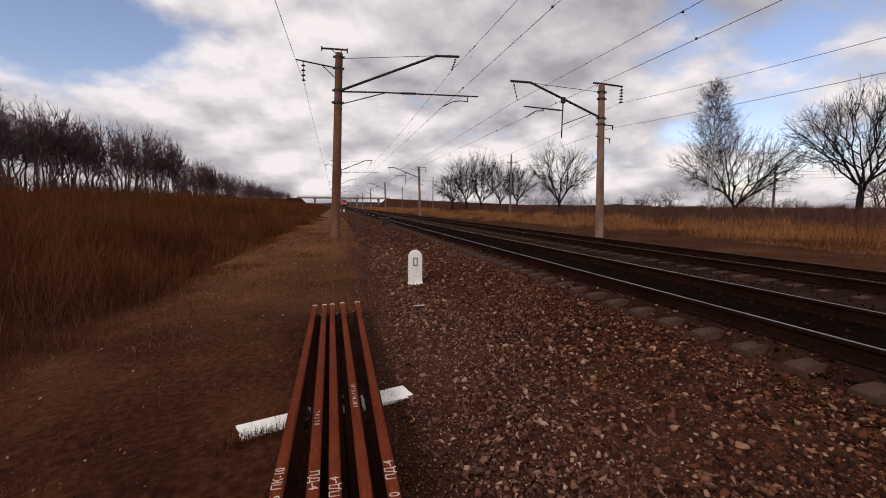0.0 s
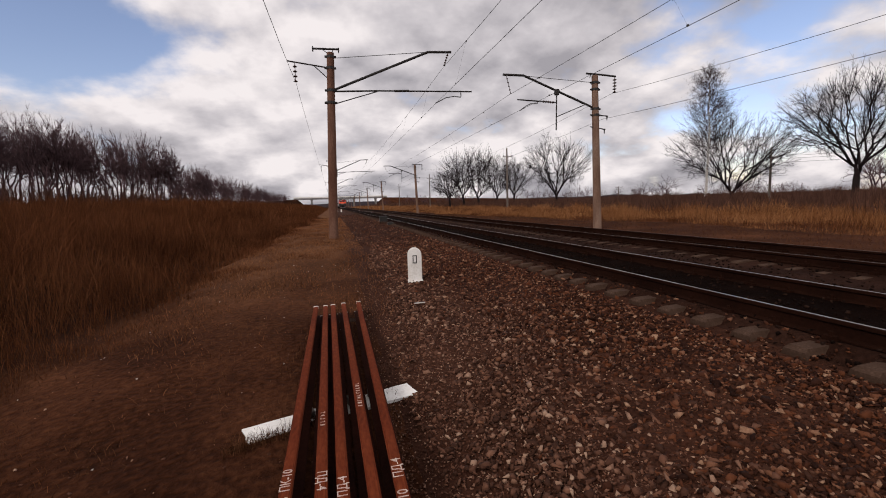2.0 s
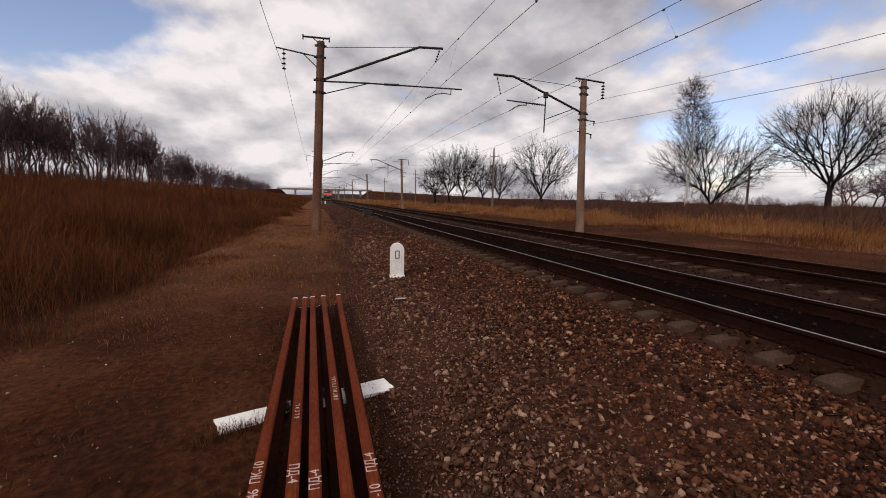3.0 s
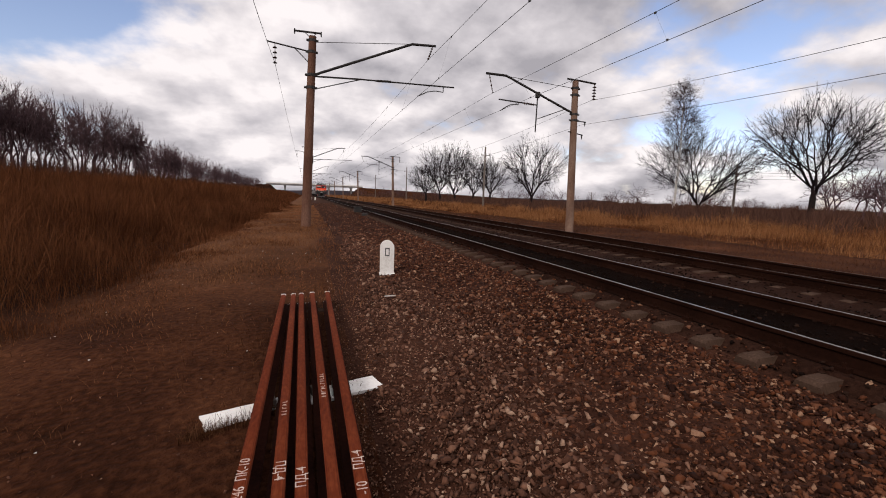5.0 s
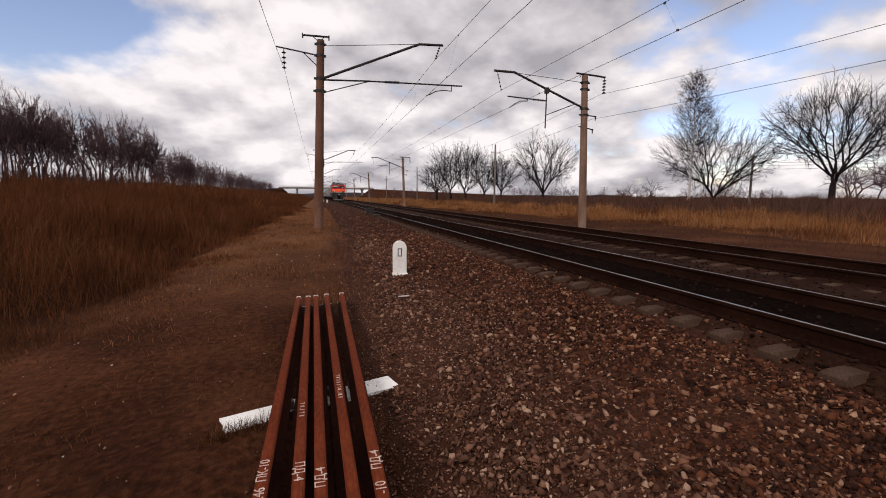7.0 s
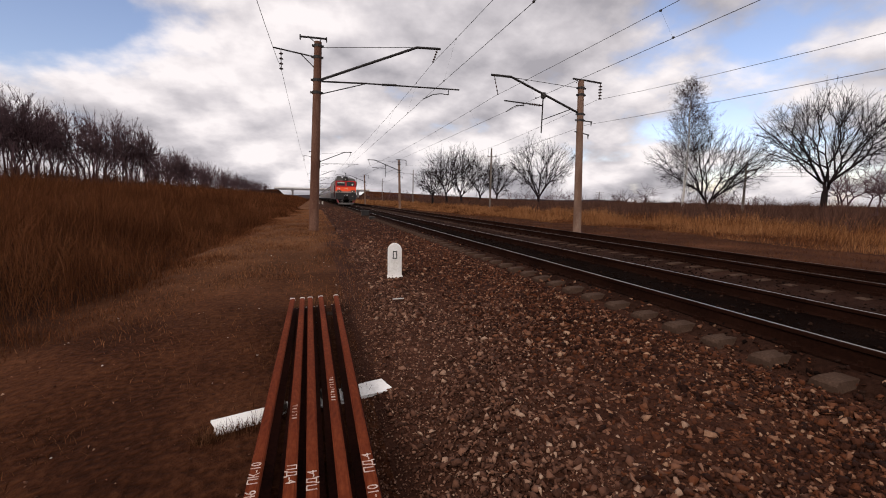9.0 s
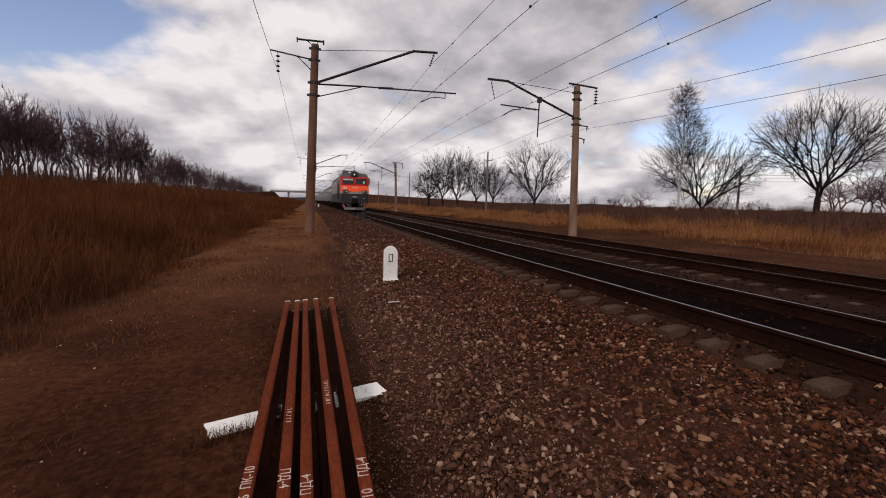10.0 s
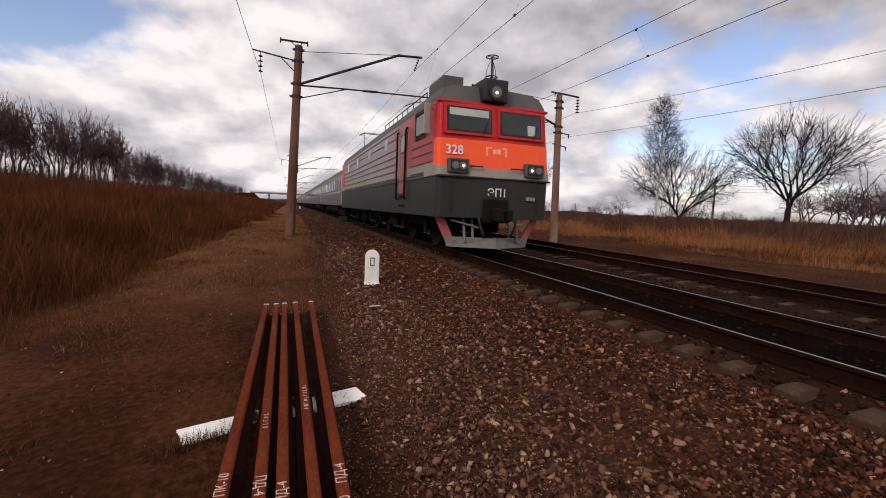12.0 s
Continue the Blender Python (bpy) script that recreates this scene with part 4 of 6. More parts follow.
def locomotive():
    t = thing("locomotive", "red, orange and grey electric passenger locomotive with lit headlamps", "locomotive")
    LEN = 22.4
    part("cab_skirt", front_shell(0.97, 2.06, 0.0), M_SKIRT, t, "dark grey front skirt")
    part("grey_band", front_shell(2.06, 2.32, 0.03), M_BAND, t, "warm grey band")
    part("orange_front", front_shell(2.32, 3.05, 0.012, back=0.42), M_ORANGE, t, "orange-red front panel")
    part("cab_front", front_shell(3.05, 4.04, 0.0), M_RED, t, "red upper cab front")
    # sides
    for s in (-1, 1):
        bm = bmesh.new()
        box(bm, s * 1.45, s * W, 1.2, LEN, 0.97, 2.16)
        part("side_skirt", bm, M_SKIRT, t, "dark grey side skirt")
        bm = bmesh.new()
        box(bm, s * 1.45, s * (W - 0.004), 0.44, LEN, 2.44, 4.04)
        part("upper_side", bm, M_SIDE, t, "red side paint fading into mauve grey")
        bm = bmesh.new()
        box(bm, s * 1.45, s * (W - 0.006), 0.44, LEN, 2.09, 2.44)
        part("side_band", bm, M_BAND, t, "warm grey band along the side")
        bm = bmesh.new()
        box(bm, s * 1.47, s * (W + 0.002), LEN - 1.5, LEN + 0.004, 2.45, 4.036)
        part("rear_cab_side", bm, M_RED, t, "red side of the rear cab")
        for k, z in enumerate((2.2, 2.46, 2.72, 2.98, 3.24, 3.62, 3.9)):
            bm = bmesh.new()
            for y0, y1 in ((0.62, 2.75), (4.6, 21.2)):
                if z > 3.2 and y0 < 1:
                    continue
                box(bm, s * (W - 0.02), s * (W + 0.018), y0, y1, z - 0.015, z + 0.015, 0.006)
            part("side_rib", bm, M_ROOF, t, "dark pressed rib")
        for y in (6.7, 10.6, 14.6, 18.6):
            bm = bmesh.new()
            box(bm, s * (W - 0.03), s * (W + 0.022), y - 0.32, y + 0.32, 3.25, 3.85, 0.03)
            win = part("side_window", bm, M_GREY, t)
            bm = bmesh.new()
            box(bm, s * (W + 0.0), s * (W + 0.027), y - 0.24, y + 0.24, 3.33, 3.77, 0.02)
            part("pane", bm, M_GLASS, win)
        bm = bmesh.new()
        box(bm, s * (W - 0.03), s * (W + 0.02), 3.35, 4.35, 1.62, 3.8, 0.03)
        door = part("side_door", bm, M_SIDE, t, "faded red side door")
        bm = bmesh.new()
        box(bm, s * W, s * (W + 0.03), 3.6, 4.1, 3.0, 3.6, 0.03)
        part("door_pane", bm, M_GLASS, door)
        for y in (3.25, 4.45):
            bm = rods([(s * (W + 0.02), y, 1.45), (s * (W + 0.08), y, 1.5), (s * (W + 0.08), y, 3.72), (s * (W + 0.02), y, 3.76)], 0.035)
            part("hand_rail", bm, M_UNDER, t, "dark upright hand rail")
        for z in (1.2, 1.5):
            bm = bmesh.new()
            box(bm, s * W, s * (W + 0.03), 3.5, 4.2, z, z + 0.06)
            part("door_step", bm, M_UNDER, t)
        bm = bmesh.new()
        box(bm, s * (W - 0.03), s * (W + 0.02), 1.2, 2.35, 3.2, 4.0, 0.06)
        cw = part("cab_side_window", bm, M_ROOF, t, "dark-framed cab side window")
        bm = bmesh.new()
        box(bm, s * W, s * (W + 0.03), 1.3, 2.25, 3.28, 3.92, 0.05)
        part("pane", bm, M_GLASS, cw)
        bm = bmesh.new()
        box(bm, s * (W + 0.03), s * (W + 0.21), 0.72, 0.8, 3.2, 4.02, 0.02)
        bar(bm, (s * W, 0.8, 3.3), (s * (W + 0.06), 0.76, 3.3), 0.015)
        bar(bm, (s * W, 0.8, 3.9), (s * (W + 0.06), 0.76, 3.9), 0.015)
        part("wing_mirror", bm, M_BAND, t, "tall pale wing mirror")
        bm = bmesh.new()
        prism(bm, [(s * (W - 0.02), 2.04), (s * (W + 0.03), 2.04), (s * (W + 0.03), 2.09), (s * (W - 0.02), 2.09)], 1.21, LEN)
        part("gutter", bm, M_ROOF, t)
    end = bmesh.new()
    box(end, -1.5, 1.5, LEN - 0.1, LEN + 0.02, 1.0, 4.04)
    part("rear_wall", end, M_RED, t)
    # roof: chamfered, lower at the very front
    bm = bmesh.new()
    prof = [(-1.6, 4.04), (-1.58, 4.18), (-1.47, 4.42), (-1.2, 4.54), (0, 4.62), (1.2, 4.54), (1.47, 4.42), (1.58, 4.18), (1.6, 4.04)]
    prism(bm, prof, 1.0, LEN)
    part("roof", bm, M_ROOF, t, "dusty dark grey roof")
    bm = bmesh.new()
    f0 = [bm.verts.new((x * 0.985, 0.30 + (z - 4.04) * 0.45, z if z < 4.5 else z - 0.02)) for x, z in prof]
    f1 = [bm.verts.new((x, 1.0, z)) for x, z in prof]
    for i in range(len(prof) - 1):
        bm.faces.new((f0[i], f0[i + 1], f1[i + 1], f1[i]))
    bm.faces.new(f0[::-1])
    bm.faces.new((f0[0], f1[0], f1[-1], f0[-1]))
    bmesh.ops.recalc_face_normals(bm, faces=bm.faces)
    part("roof_brow", bm, M_ROOF, t, "grey brow over the windscreens")
    bm = bmesh.new()
    box(bm, -W + 0.02, W - 0.02, 0.255, 0.36, 4.0, 4.07, 0.02)
    part("brow_gutter", bm, M_RED, t)
    # windscreens
    for x0, x1 in ((-1.42, -0.16), (0.12, 1.36)):
        bm = bmesh.new()
        slab_on_front(bm, x0 - 0.09, x1 + 0.09, 3.17, 3.97, 0.075)
        fr = part("windscreen", bm, M_RED, t, "red-framed windscreen")
        bm = bmesh.new()
        slab_on_front(bm, x0 - 0.02, x1 + 0.02, 3.24, 3.90, 0.082)
        part("rubber_seal", bm, M_BLACK, fr, "black rubber seal")
        bm = bmesh.new()
        slab_on_front(bm, x0 + 0.02, x1 - 0.02, 3.28, 3.86, 0.088)
        part("pane", bm, M_GLASS, fr)
        bm = bmesh.new()
        if x0 < 0:
            slab_on_front(bm, x0 + 0.05, x1 - 0.08, 3.66, 3.85, 0.094, 0.004)
            part("sun_blind", bm, M_BLIND, fr, "pale sun blind behind the glass")
        else:
            slab_on_front(bm, x1 - 0.42, x1 - 0.18, 3.3, 3.58, 0.094, 0.004)
            part("rear_view", bm, M_BLIND, fr, "pale cab window seen through the glass")
        bm = rods([(x1 - 0.25, front_slope(3.15) - 0.11, 3.2), (x1 - 0.12, front_slope(3.5) - 0.11, 3.55)], 0.012)
        part("wiper", bm, M_BLACK, fr)
    # top headlamp
    bm = bmesh.new()
    box(bm, -0.42, 0.3, 0.12, 1.0, 4.12, 4.72, 0.04)
    hb = part("headlamp_box", bm, M_SKIRT, t, "dark grey roof headlamp box")
    bm = bmesh.new()
    bar(bm, (-0.08, 0.125, 4.36), (-0.08, 0.06, 4.36), 0.19, 0.21, n=24)
    part("lamp_rim", bm, M_BLACK, hb)
    bm = bmesh.new()
    bar(bm, (-0.08, 0.10, 4.36), (-0.08, 0.05, 4.36), 0.15, n=20)
    part("lamp", bm, M_DULL, hb, "silvered headlamp reflector")
    bm = bmesh.new()
    bar(bm, (-0.08, 0.06, 4.34), (-0.08, 0.035, 4.34), 0.04, n=16)
    part("bulb", bm, M_LAMP, hb, "lit headlamp bulb")
    # lower lamp boxes
    for s in (-1, 1):
        bm = bmesh.new()
        box(bm, s * 1.13 - 0.29, s * 1.13 + 0.29, -0.12, 0.15, 2.14, 2.52, 0.03)
        lb = part("lamp_housing", bm, M_ROOF, t, "dark grey lamp housing")
        bm = bmesh.new()
        box(bm, s * 1.13 - 0.24, s * 1.13 + 0.24, -0.127, -0.1, 2.18, 2.48, 0.01)
        part("lamp_face", bm, M_BLACK, lb)
        for e, m_, r in ((-s * 0.11, M_LAMP, 0.036), (s * 0.11, M_DULL, 0.085)):
            bm = bmesh.new()
            bar(bm, (s * 1.13 + e, -0.12, 2.33), (s * 1.13 + e, -0.15, 2.33), 0.1, n=18)
            part("lamp_ring", bm, M_DULL, lb)
            bm = bmesh.new()
            bar(bm, (s * 1.13 + e, -0.14, 2.33), (s * 1.13 + e, -0.16, 2.33), r, n=16)
            part("lamp", bm, m_, lb)
        bm = rods([(s * 0.80, -0.03, 2.34), (s * 0.78, -0.1, 2.34), (s * 0.45, -0.1, 2.34), (s * 0.43, -0.03, 2.34)], 0.018)
        part("grab_handle", bm, M_BLACK, t)
        bm = rods([(s * 1.3, 0.0, 1.15), (s * 1.3, -0.06, 1.2), (s * 1.3, -0.06, 1.9), (s * 1.3, 0.0, 1.95)], 0.014)
        part("grab_handle", bm, M_SKIRT, t)
    bm = bmesh.new()
    box(bm, -W - 0.02, W + 0.02, -0.05, 0.3, 2.03, 2.08, 0.015)
    part("front_ledge", bm, M_SKIRT, t)
    # lettering
    letters("fleet_number", "328", 0.34, pose(-1.22, front_slope(2.72) - 0.05, 2.74, 90 + -7.5, 0, 0), t, M_LETTER, "white painted fleet number")
    letters("class_sign", "ЭП1", 0.3, pose(0.02, -0.078, 1.66, 90, 0, 0), t, M_LETTER, "white class sign")
    for x0, x1, z0, z1 in ((-0.3, -0.25, 2.66, 2.9), (-0.25, -0.13, 2.86, 2.9), (-0.1, 0.0, 2.72, 2.84), (0.03, 0.13, 2.72, 2.86), (0.16, 0.32, 2.86, 2.9), (0.27, 0.32, 2.66, 2.86)):
        bm = bmesh.new()
        slab_on_front(bm, x0, x1, z0, z1, 0.05, 0.02)
        part("emblem_bar", bm, M_FADED, t, "worn pale emblem bar")
    bm = bmesh.new()
    for k in range(3):
        box(bm, 0.95 + k * 0.1, 1.02 + k * 0.1, -0.045, 0.0, 1.5, 1.6)
    part("depot_mark", bm, M_BAND, t)
    # coupler
    bm = bmesh.new()
    box(bm, -0.36, 0.36, -0.12, 0.2, 0.85, 1.5, 0.04)
    cp = part("coupler_pocket", bm, M_UNDER, t)
    bm = bmesh.new()
    box(bm, -0.17, 0.17, -0.55, 0.0, 0.92, 1.22, 0.05)
    box(bm, -0.26, -0.06, -0.75, -0.45, 0.9, 1.25, 0.05)
    box(bm, 0.08, 0.24, -0.68, -0.45, 0.92, 1.22, 0.04)
    part("knuckle", bm, M_UNDER, cp)
    bm = rods([(-0.5, -0.05, 1.05), (-0.52, -0.22, 0.85), (-0.42, -0.24, 0.55), (-0.35, -0.14, 0.45)], 0.035)
    part("brake_hose", bm, M_BLACK, t)
    bm = rods([(0.5, -0.05, 1.05), (0.55, -0.22, 0.85), (0.48, -0.24, 0.6), (0.42, -0.14, 0.5)], 0.035)
    part("brake_hose", bm, M_BLACK, t)
    # plough
    bm = bmesh.new()
    for s in (-1, 1):
        a = [bm.verts.new(v) for v in ((s * 1.22, 0.35, 0.16), (0, -0.25, 0.16), (0, -0.2, 0.44), (s * 1.3, 0.38, 0.44))]
        b = [bm.verts.new((v.co.x, v.co.y + 0.05, v.co.z)) for v in a]
        for f in (a, b[::-1], (a[0], b[0], b[1], a[1]), (a[1], b[1], b[2], a[2]), (a[2], b[2], b[3], a[3]), (a[3], b[3], b[0], a[0])):
            bm.faces.new(f)
    bmesh.ops.recalc_face_normals(bm, faces=bm.faces)
    part("snow_plough", bm, M_PLOW, t, "worn pale grey snow plough")
    for s in (-1, 1):
        bm = bmesh.new()
        a = [bm.verts.new(v) for v in ((s * 1.06, 0.33, 0.4), (s * 1.28, 0.42, 0.36), (s * 1.6, 0.36, 0.97), (s * 1.32, 0.32, 0.97))]
        b = [bm.verts.new((v.co.x, v.co.y + 0.04, v.co.z)) for v in a]
        for f in (a, b[::-1], (a[0], b[0], b[1], a[1]), (a[1], b[1], b[2], a[2]), (a[2], b[2], b[3], a[3]), (a[3], b[3], b[0], a[0])):
            bm.faces.new(f)
        bmesh.ops.recalc_face_normals(bm, faces=bm.faces)
        part("plough_bracket", bm, M_PINK, t, "dusty red plough bracket")
        for x in (0.55, 0.8):
            bm = bmesh.new()
            bar(bm, (s * x, 0.1, 0.3), (s * x, 0.25, 1.0), 0.04, n=8)
            part("plough_strut", bm, M_PLOW, t)
        bm = rods([(s * 1.2, 0.15, 0.9), (s * 0.4, 0.1, 0.7)], 0.03)
        part("plough_strut", bm, M_PLOW, t)
    # roof gear
    bm = bmesh.new()
    box(bm, -1.34, -0.74, 0.85, 2.2, 4.4, 4.86, 0.03)
    part("air_conditioner", bm, M_ROOF, t, "grey roof air conditioner")
    bm = rods([(-1.3, 2.5, 4.45), (-1.3, 2.5, 4.75), (-1.3, 9, 4.75)], 0.018)
    for k in range(9):
        bar(bm, (-1.3, 2.5 + 0.8 * k, 4.45), (-1.3, 2.5 + 0.8 * k, 4.75), 0.014, n=6)
    part("roof_rail", bm, M_BLACK, t)
    ant = bmesh.new()
    bar(ant, (-0.06, 0.5, 4.7), (-0.06, 0.5, 5.42), 0.03)
    for zz, rr in ((4.86, 0.16), (5.4, 0.17)):
        ring = [(-0.06 + rr * math.cos(a), 0.5 + rr * math.sin(a), zz) for a in np.linspace(0, math.tau, 13)]
        for p, q in zip(ring[:-1], ring[1:]):
            bar(ant, p, q, 0.016, n=5)
        for a in (0, math.pi / 2, math.pi, 1.5 * math.pi):
            bar(ant, (-0.06, 0.5, zz), (-0.06 + rr * math.cos(a), 0.5 + rr * math.sin(a), zz), 0.009, n=5)
    for a in (0.4, 2.5, 4.6):
        pts = [(-0.06 + q * math.cos(a), 0.5 + q * math.sin(a), zz) for q, zz in ((0.16, 4.86), (0.15, 5.05), (0.09, 5.2), (0.03, 5.3))]
        for p, q in zip(pts[:-1], pts[1:]):
            bar(ant, p, q, 0.008, n=5)
    part("antenna", ant, M_BLACK, t)
    for k in range(7):
        bm = bmesh.new()
        y = 8.0 + k * 1.9
        bar(bm, (-0.6, y, 4.55), (-0.6, y, 4.9), 0.09, 0.05, n=10)
        for j in range(3):
            bar(bm, (-0.6, y, 4.62 + j * 0.08), (-0.6, y, 4.65 + j * 0.08), 0.13, 0.09, n=10)
        part("roof_insulator", bm, M_PORC, t)
    bm = rods([(-0.6, 7.5, 4.92), (-0.6, 19.8, 4.92)], 0.02)
    part("roof_bus_bar", bm, M_BLACK, t)
    for y, hgt in ((19.4, 6.0), (4.6, 5.0)):
        bm = bmesh.new()
        zb = 4.72
        box(bm, -0.7, 0.7, y - 0.7, y + 0.7, 4.58, 4.66)
        ky = y + 1.1
        zk = zb + (hgt - zb) * 0.45
        for s in (-1, 1):
            bar(bm, (s * 0.5, y - 0.4, zb), (s * 0.42, ky, zk), 0.025)
            bar(bm, (s * 0.42, ky, zk), (s * 0.62, y - 0.1, hgt - 0.12), 0.02)
            bar(bm, (s * 0.62, y - 0.1, hgt - 0.12), (s * 0.95, y - 0.1, hgt - 0.16), 0.018)
            bar(bm, (s * 0.62, y - 0.3, hgt), (s * 0.62, y + 0.1, hgt), 0.015)
        for e in (-0.3, 0.1):
            bar(bm, (-0.62, y + e, hgt), (0.62, y + e, hgt), 0.022)
            for s in (-1, 1):
                bar(bm, (s * 0.62, y + e, hgt), (s * 0.95, y + e, hgt - 0.16), 0.018)
        part("pantograph", bm, M_BLACK, t, "raised pantograph" if hgt > 5.5 else "folded pantograph")
    # underframe
    bm = bmesh.new()
    box(bm, -1.3, 1.3, 0.5, LEN - 0.3, 0.95, 1.3)
    for y in (7.3, 14.9):
        box(bm, -1.2, 1.2, y - 0.9, y + 0.9, 0.45, 1.0, 0.05)
    part("underframe", bm, M_UNDER, t)
    for yc in (3.9, 11.2, 18.5):
        bogie(t, yc, 2.9, 2, 0.625)
    return t


def carriage():
    t = thing("passenger_carriage", "grey corrugated passenger carriage with a row of windows", "carriage", group="passenger carriages")
    LEN = 24.0
    bm = bmesh.new()
    prof = [(-1.55, 1.1), (-1.55, 3.55), (-1.45, 3.8), (-1.15, 4.08), (-0.6, 4.26), (0, 4.3), (0.6, 4.26), (1.15, 4.08), (1.45, 3.8), (1.55, 3.55), (1.55, 1.1)]
    prism(bm, prof, 0, LEN)
    for f in bm.faces:
        f.material_index = 1 if f.calc_center_median().z > 3.6 else 0
    part("body", bm, [M_CARSIDE, M_ROOF], t)
    for s in (-1, 1):
        for z in (1.25, 1.45, 1.65, 1.85, 2.05):
            bm = bmesh.new()
            box(bm, s * 1.54, s * 1.575, 1.6, LEN - 1.6, z - 0.02, z + 0.02)
            part("side_rib", bm, M_CARSIDE, t)
        bm = bmesh.new()
        box(bm, s * 1.54, s * 1.565, 1.6, LEN - 1.6, 2.12, 2.24)
        part("pale_stripe", bm, M_GREY, t, "pale stripe under the windows")
        for k in range(11):
            y = 2.6 + k * 1.88
            bm = bmesh.new()
            box(bm, s * 1.53, s * 1.57, y - 0.52, y + 0.52, 2.3, 3.3, 0.02)
            w = part("window", bm, M_CARSIDE, t)
            bm = bmesh.new()
            box(bm, s * 1.55, s * 1.577, y - 0.45, y + 0.45, 2.38, 3.22, 0.015)
            part("pane", bm, M_GLASS, w)
        for y in (0.75, LEN - 0.75):
            bm = bmesh.new()
            box(bm, s * 1.53, s * 1.57, y - 0.4, y + 0.4, 1.2, 3.4, 0.02)
            d = part("door", bm, M_BAND, t)
            bm = bmesh.new()
            box(bm, s * 1.55, s * 1.577, y - 0.25, y + 0.25, 2.4, 3.2, 0.015)
            part("door_pane", bm, M_GLASS, d)
    for y0, y1 in ((-0.35, 0.02), (LEN - 0.02, LEN + 0.35)):
        bm = bmesh.new()
        box(bm, -0.75, 0.75, y0, y1, 1.2, 3.7, 0.05)
        part("gangway", bm, M_UNDER, t)
    bm = bmesh.new()
    box(bm, -1.3, 1.3, 6, 18, 0.55, 1.1, 0.05)
    box(bm, -1.4, 1.4, 0.2, LEN - 0.2, 1.0, 1.12)
    part("underframe", bm, M_UNDER, t)
    for k in range(5):
        bm = bmesh.new()
        bar(bm, (0, 3 + k * 4.5, 4.27), (0, 3 + k * 4.5, 4.4), 0.2, 0.16, n=12)
        part("roof_vent", bm, M_ROOF, t)
    for yc in (3.6, LEN - 3.6):
        bogie(t, yc, 2.4, 2, 0.475)
    return t


loco = locomotive()
first_car = carriage()
cars = [first_car] + [copy_thing(first_car, pose(0, 0, 0)) for _ in range(8)]
TRAIN = [(loco, 0.0)] + [(c, 22.9 + 24.8 * k) for k, c in enumerate(cars)]


# ---------------- trees ----------------
def tubes(segs, sides):
    """Triangles of tapered prisms out of rows (x0, y0, z0, x1, y1, z1, r0, r1)."""
    S = np.asarray(segs, dtype=float)
    p, q, r0, r1 = S[:, :3], S[:, 3:6], S[:, 6], S[:, 7]
    d = q - p
    d /= np.linalg.norm(d, axis=1)[:, None] + 1e-9
    ref = np.where(np.abs(d[:, 2:3]) > 0.9, np.array([[1.0, 0, 0]]), np.array([[0, 0, 1.0]]))
    u = np.cross(d, ref)
    u /= np.linalg.norm(u, axis=1)[:, None]
    v = np.cross(d, u)
    a = np.arange(sides) * math.tau / sides
    ring = u[:, None, :] * np.cos(a)[None, :, None] + v[:, None, :] * np.sin(a)[None, :, None]
    V = np.concatenate([p[:, None] + ring * r0[:, None, None], q[:, None] + ring * r1[:, None, None]], 1)
    k = np.arange(sides)
    k2 = (k + 1) % sides
    f = np.concatenate([np.stack([k, k2, k2 + sides], 1), np.stack([k, k2 + sides, k + sides], 1)])
    n = len(S)
    F = f[None] + (np.arange(n) * 2 * sides)[:, None, None]
    return V.reshape(-1, 3), F.reshape(-1, 3)


def spikes(segs):
    """Triangles of three-sided points out of rows (x0, y0, z0, x1, y1, z1, r)."""
    S = np.asarray(segs, dtype=float)
    p, q, r = S[:, :3], S[:, 3:6], S[:, 6]
    d = q - p
    d /= np.linalg.norm(d, axis=1)[:, None] + 1e-9
    ref = np.where(np.abs(d[:, 2:3]) > 0.9, np.array([[1.0, 0, 0]]), np.array([[0, 0, 1.0]]))
    u = np.cross(d, ref)
    u /= np.linalg.norm(u, axis=1)[:, None]
    v = np.cross(d, u)
    a = np.arange(3) * math.tau / 3
    ring = p[:, None] + (u[:, None, :] * np.cos(a)[None, :, None] + v[:, None, :] * np.sin(a)[None, :, None]) * r[:, None, None]
    V = np.concatenate([ring, q[:, None]], 1)
    F = np.array([[0, 1, 3], [1, 2, 3], [2, 0, 3]])[None] + (np.arange(len(S)) * 4)[:, None, None]
    return V.reshape(-1, 3), F.reshape(-1, 3)


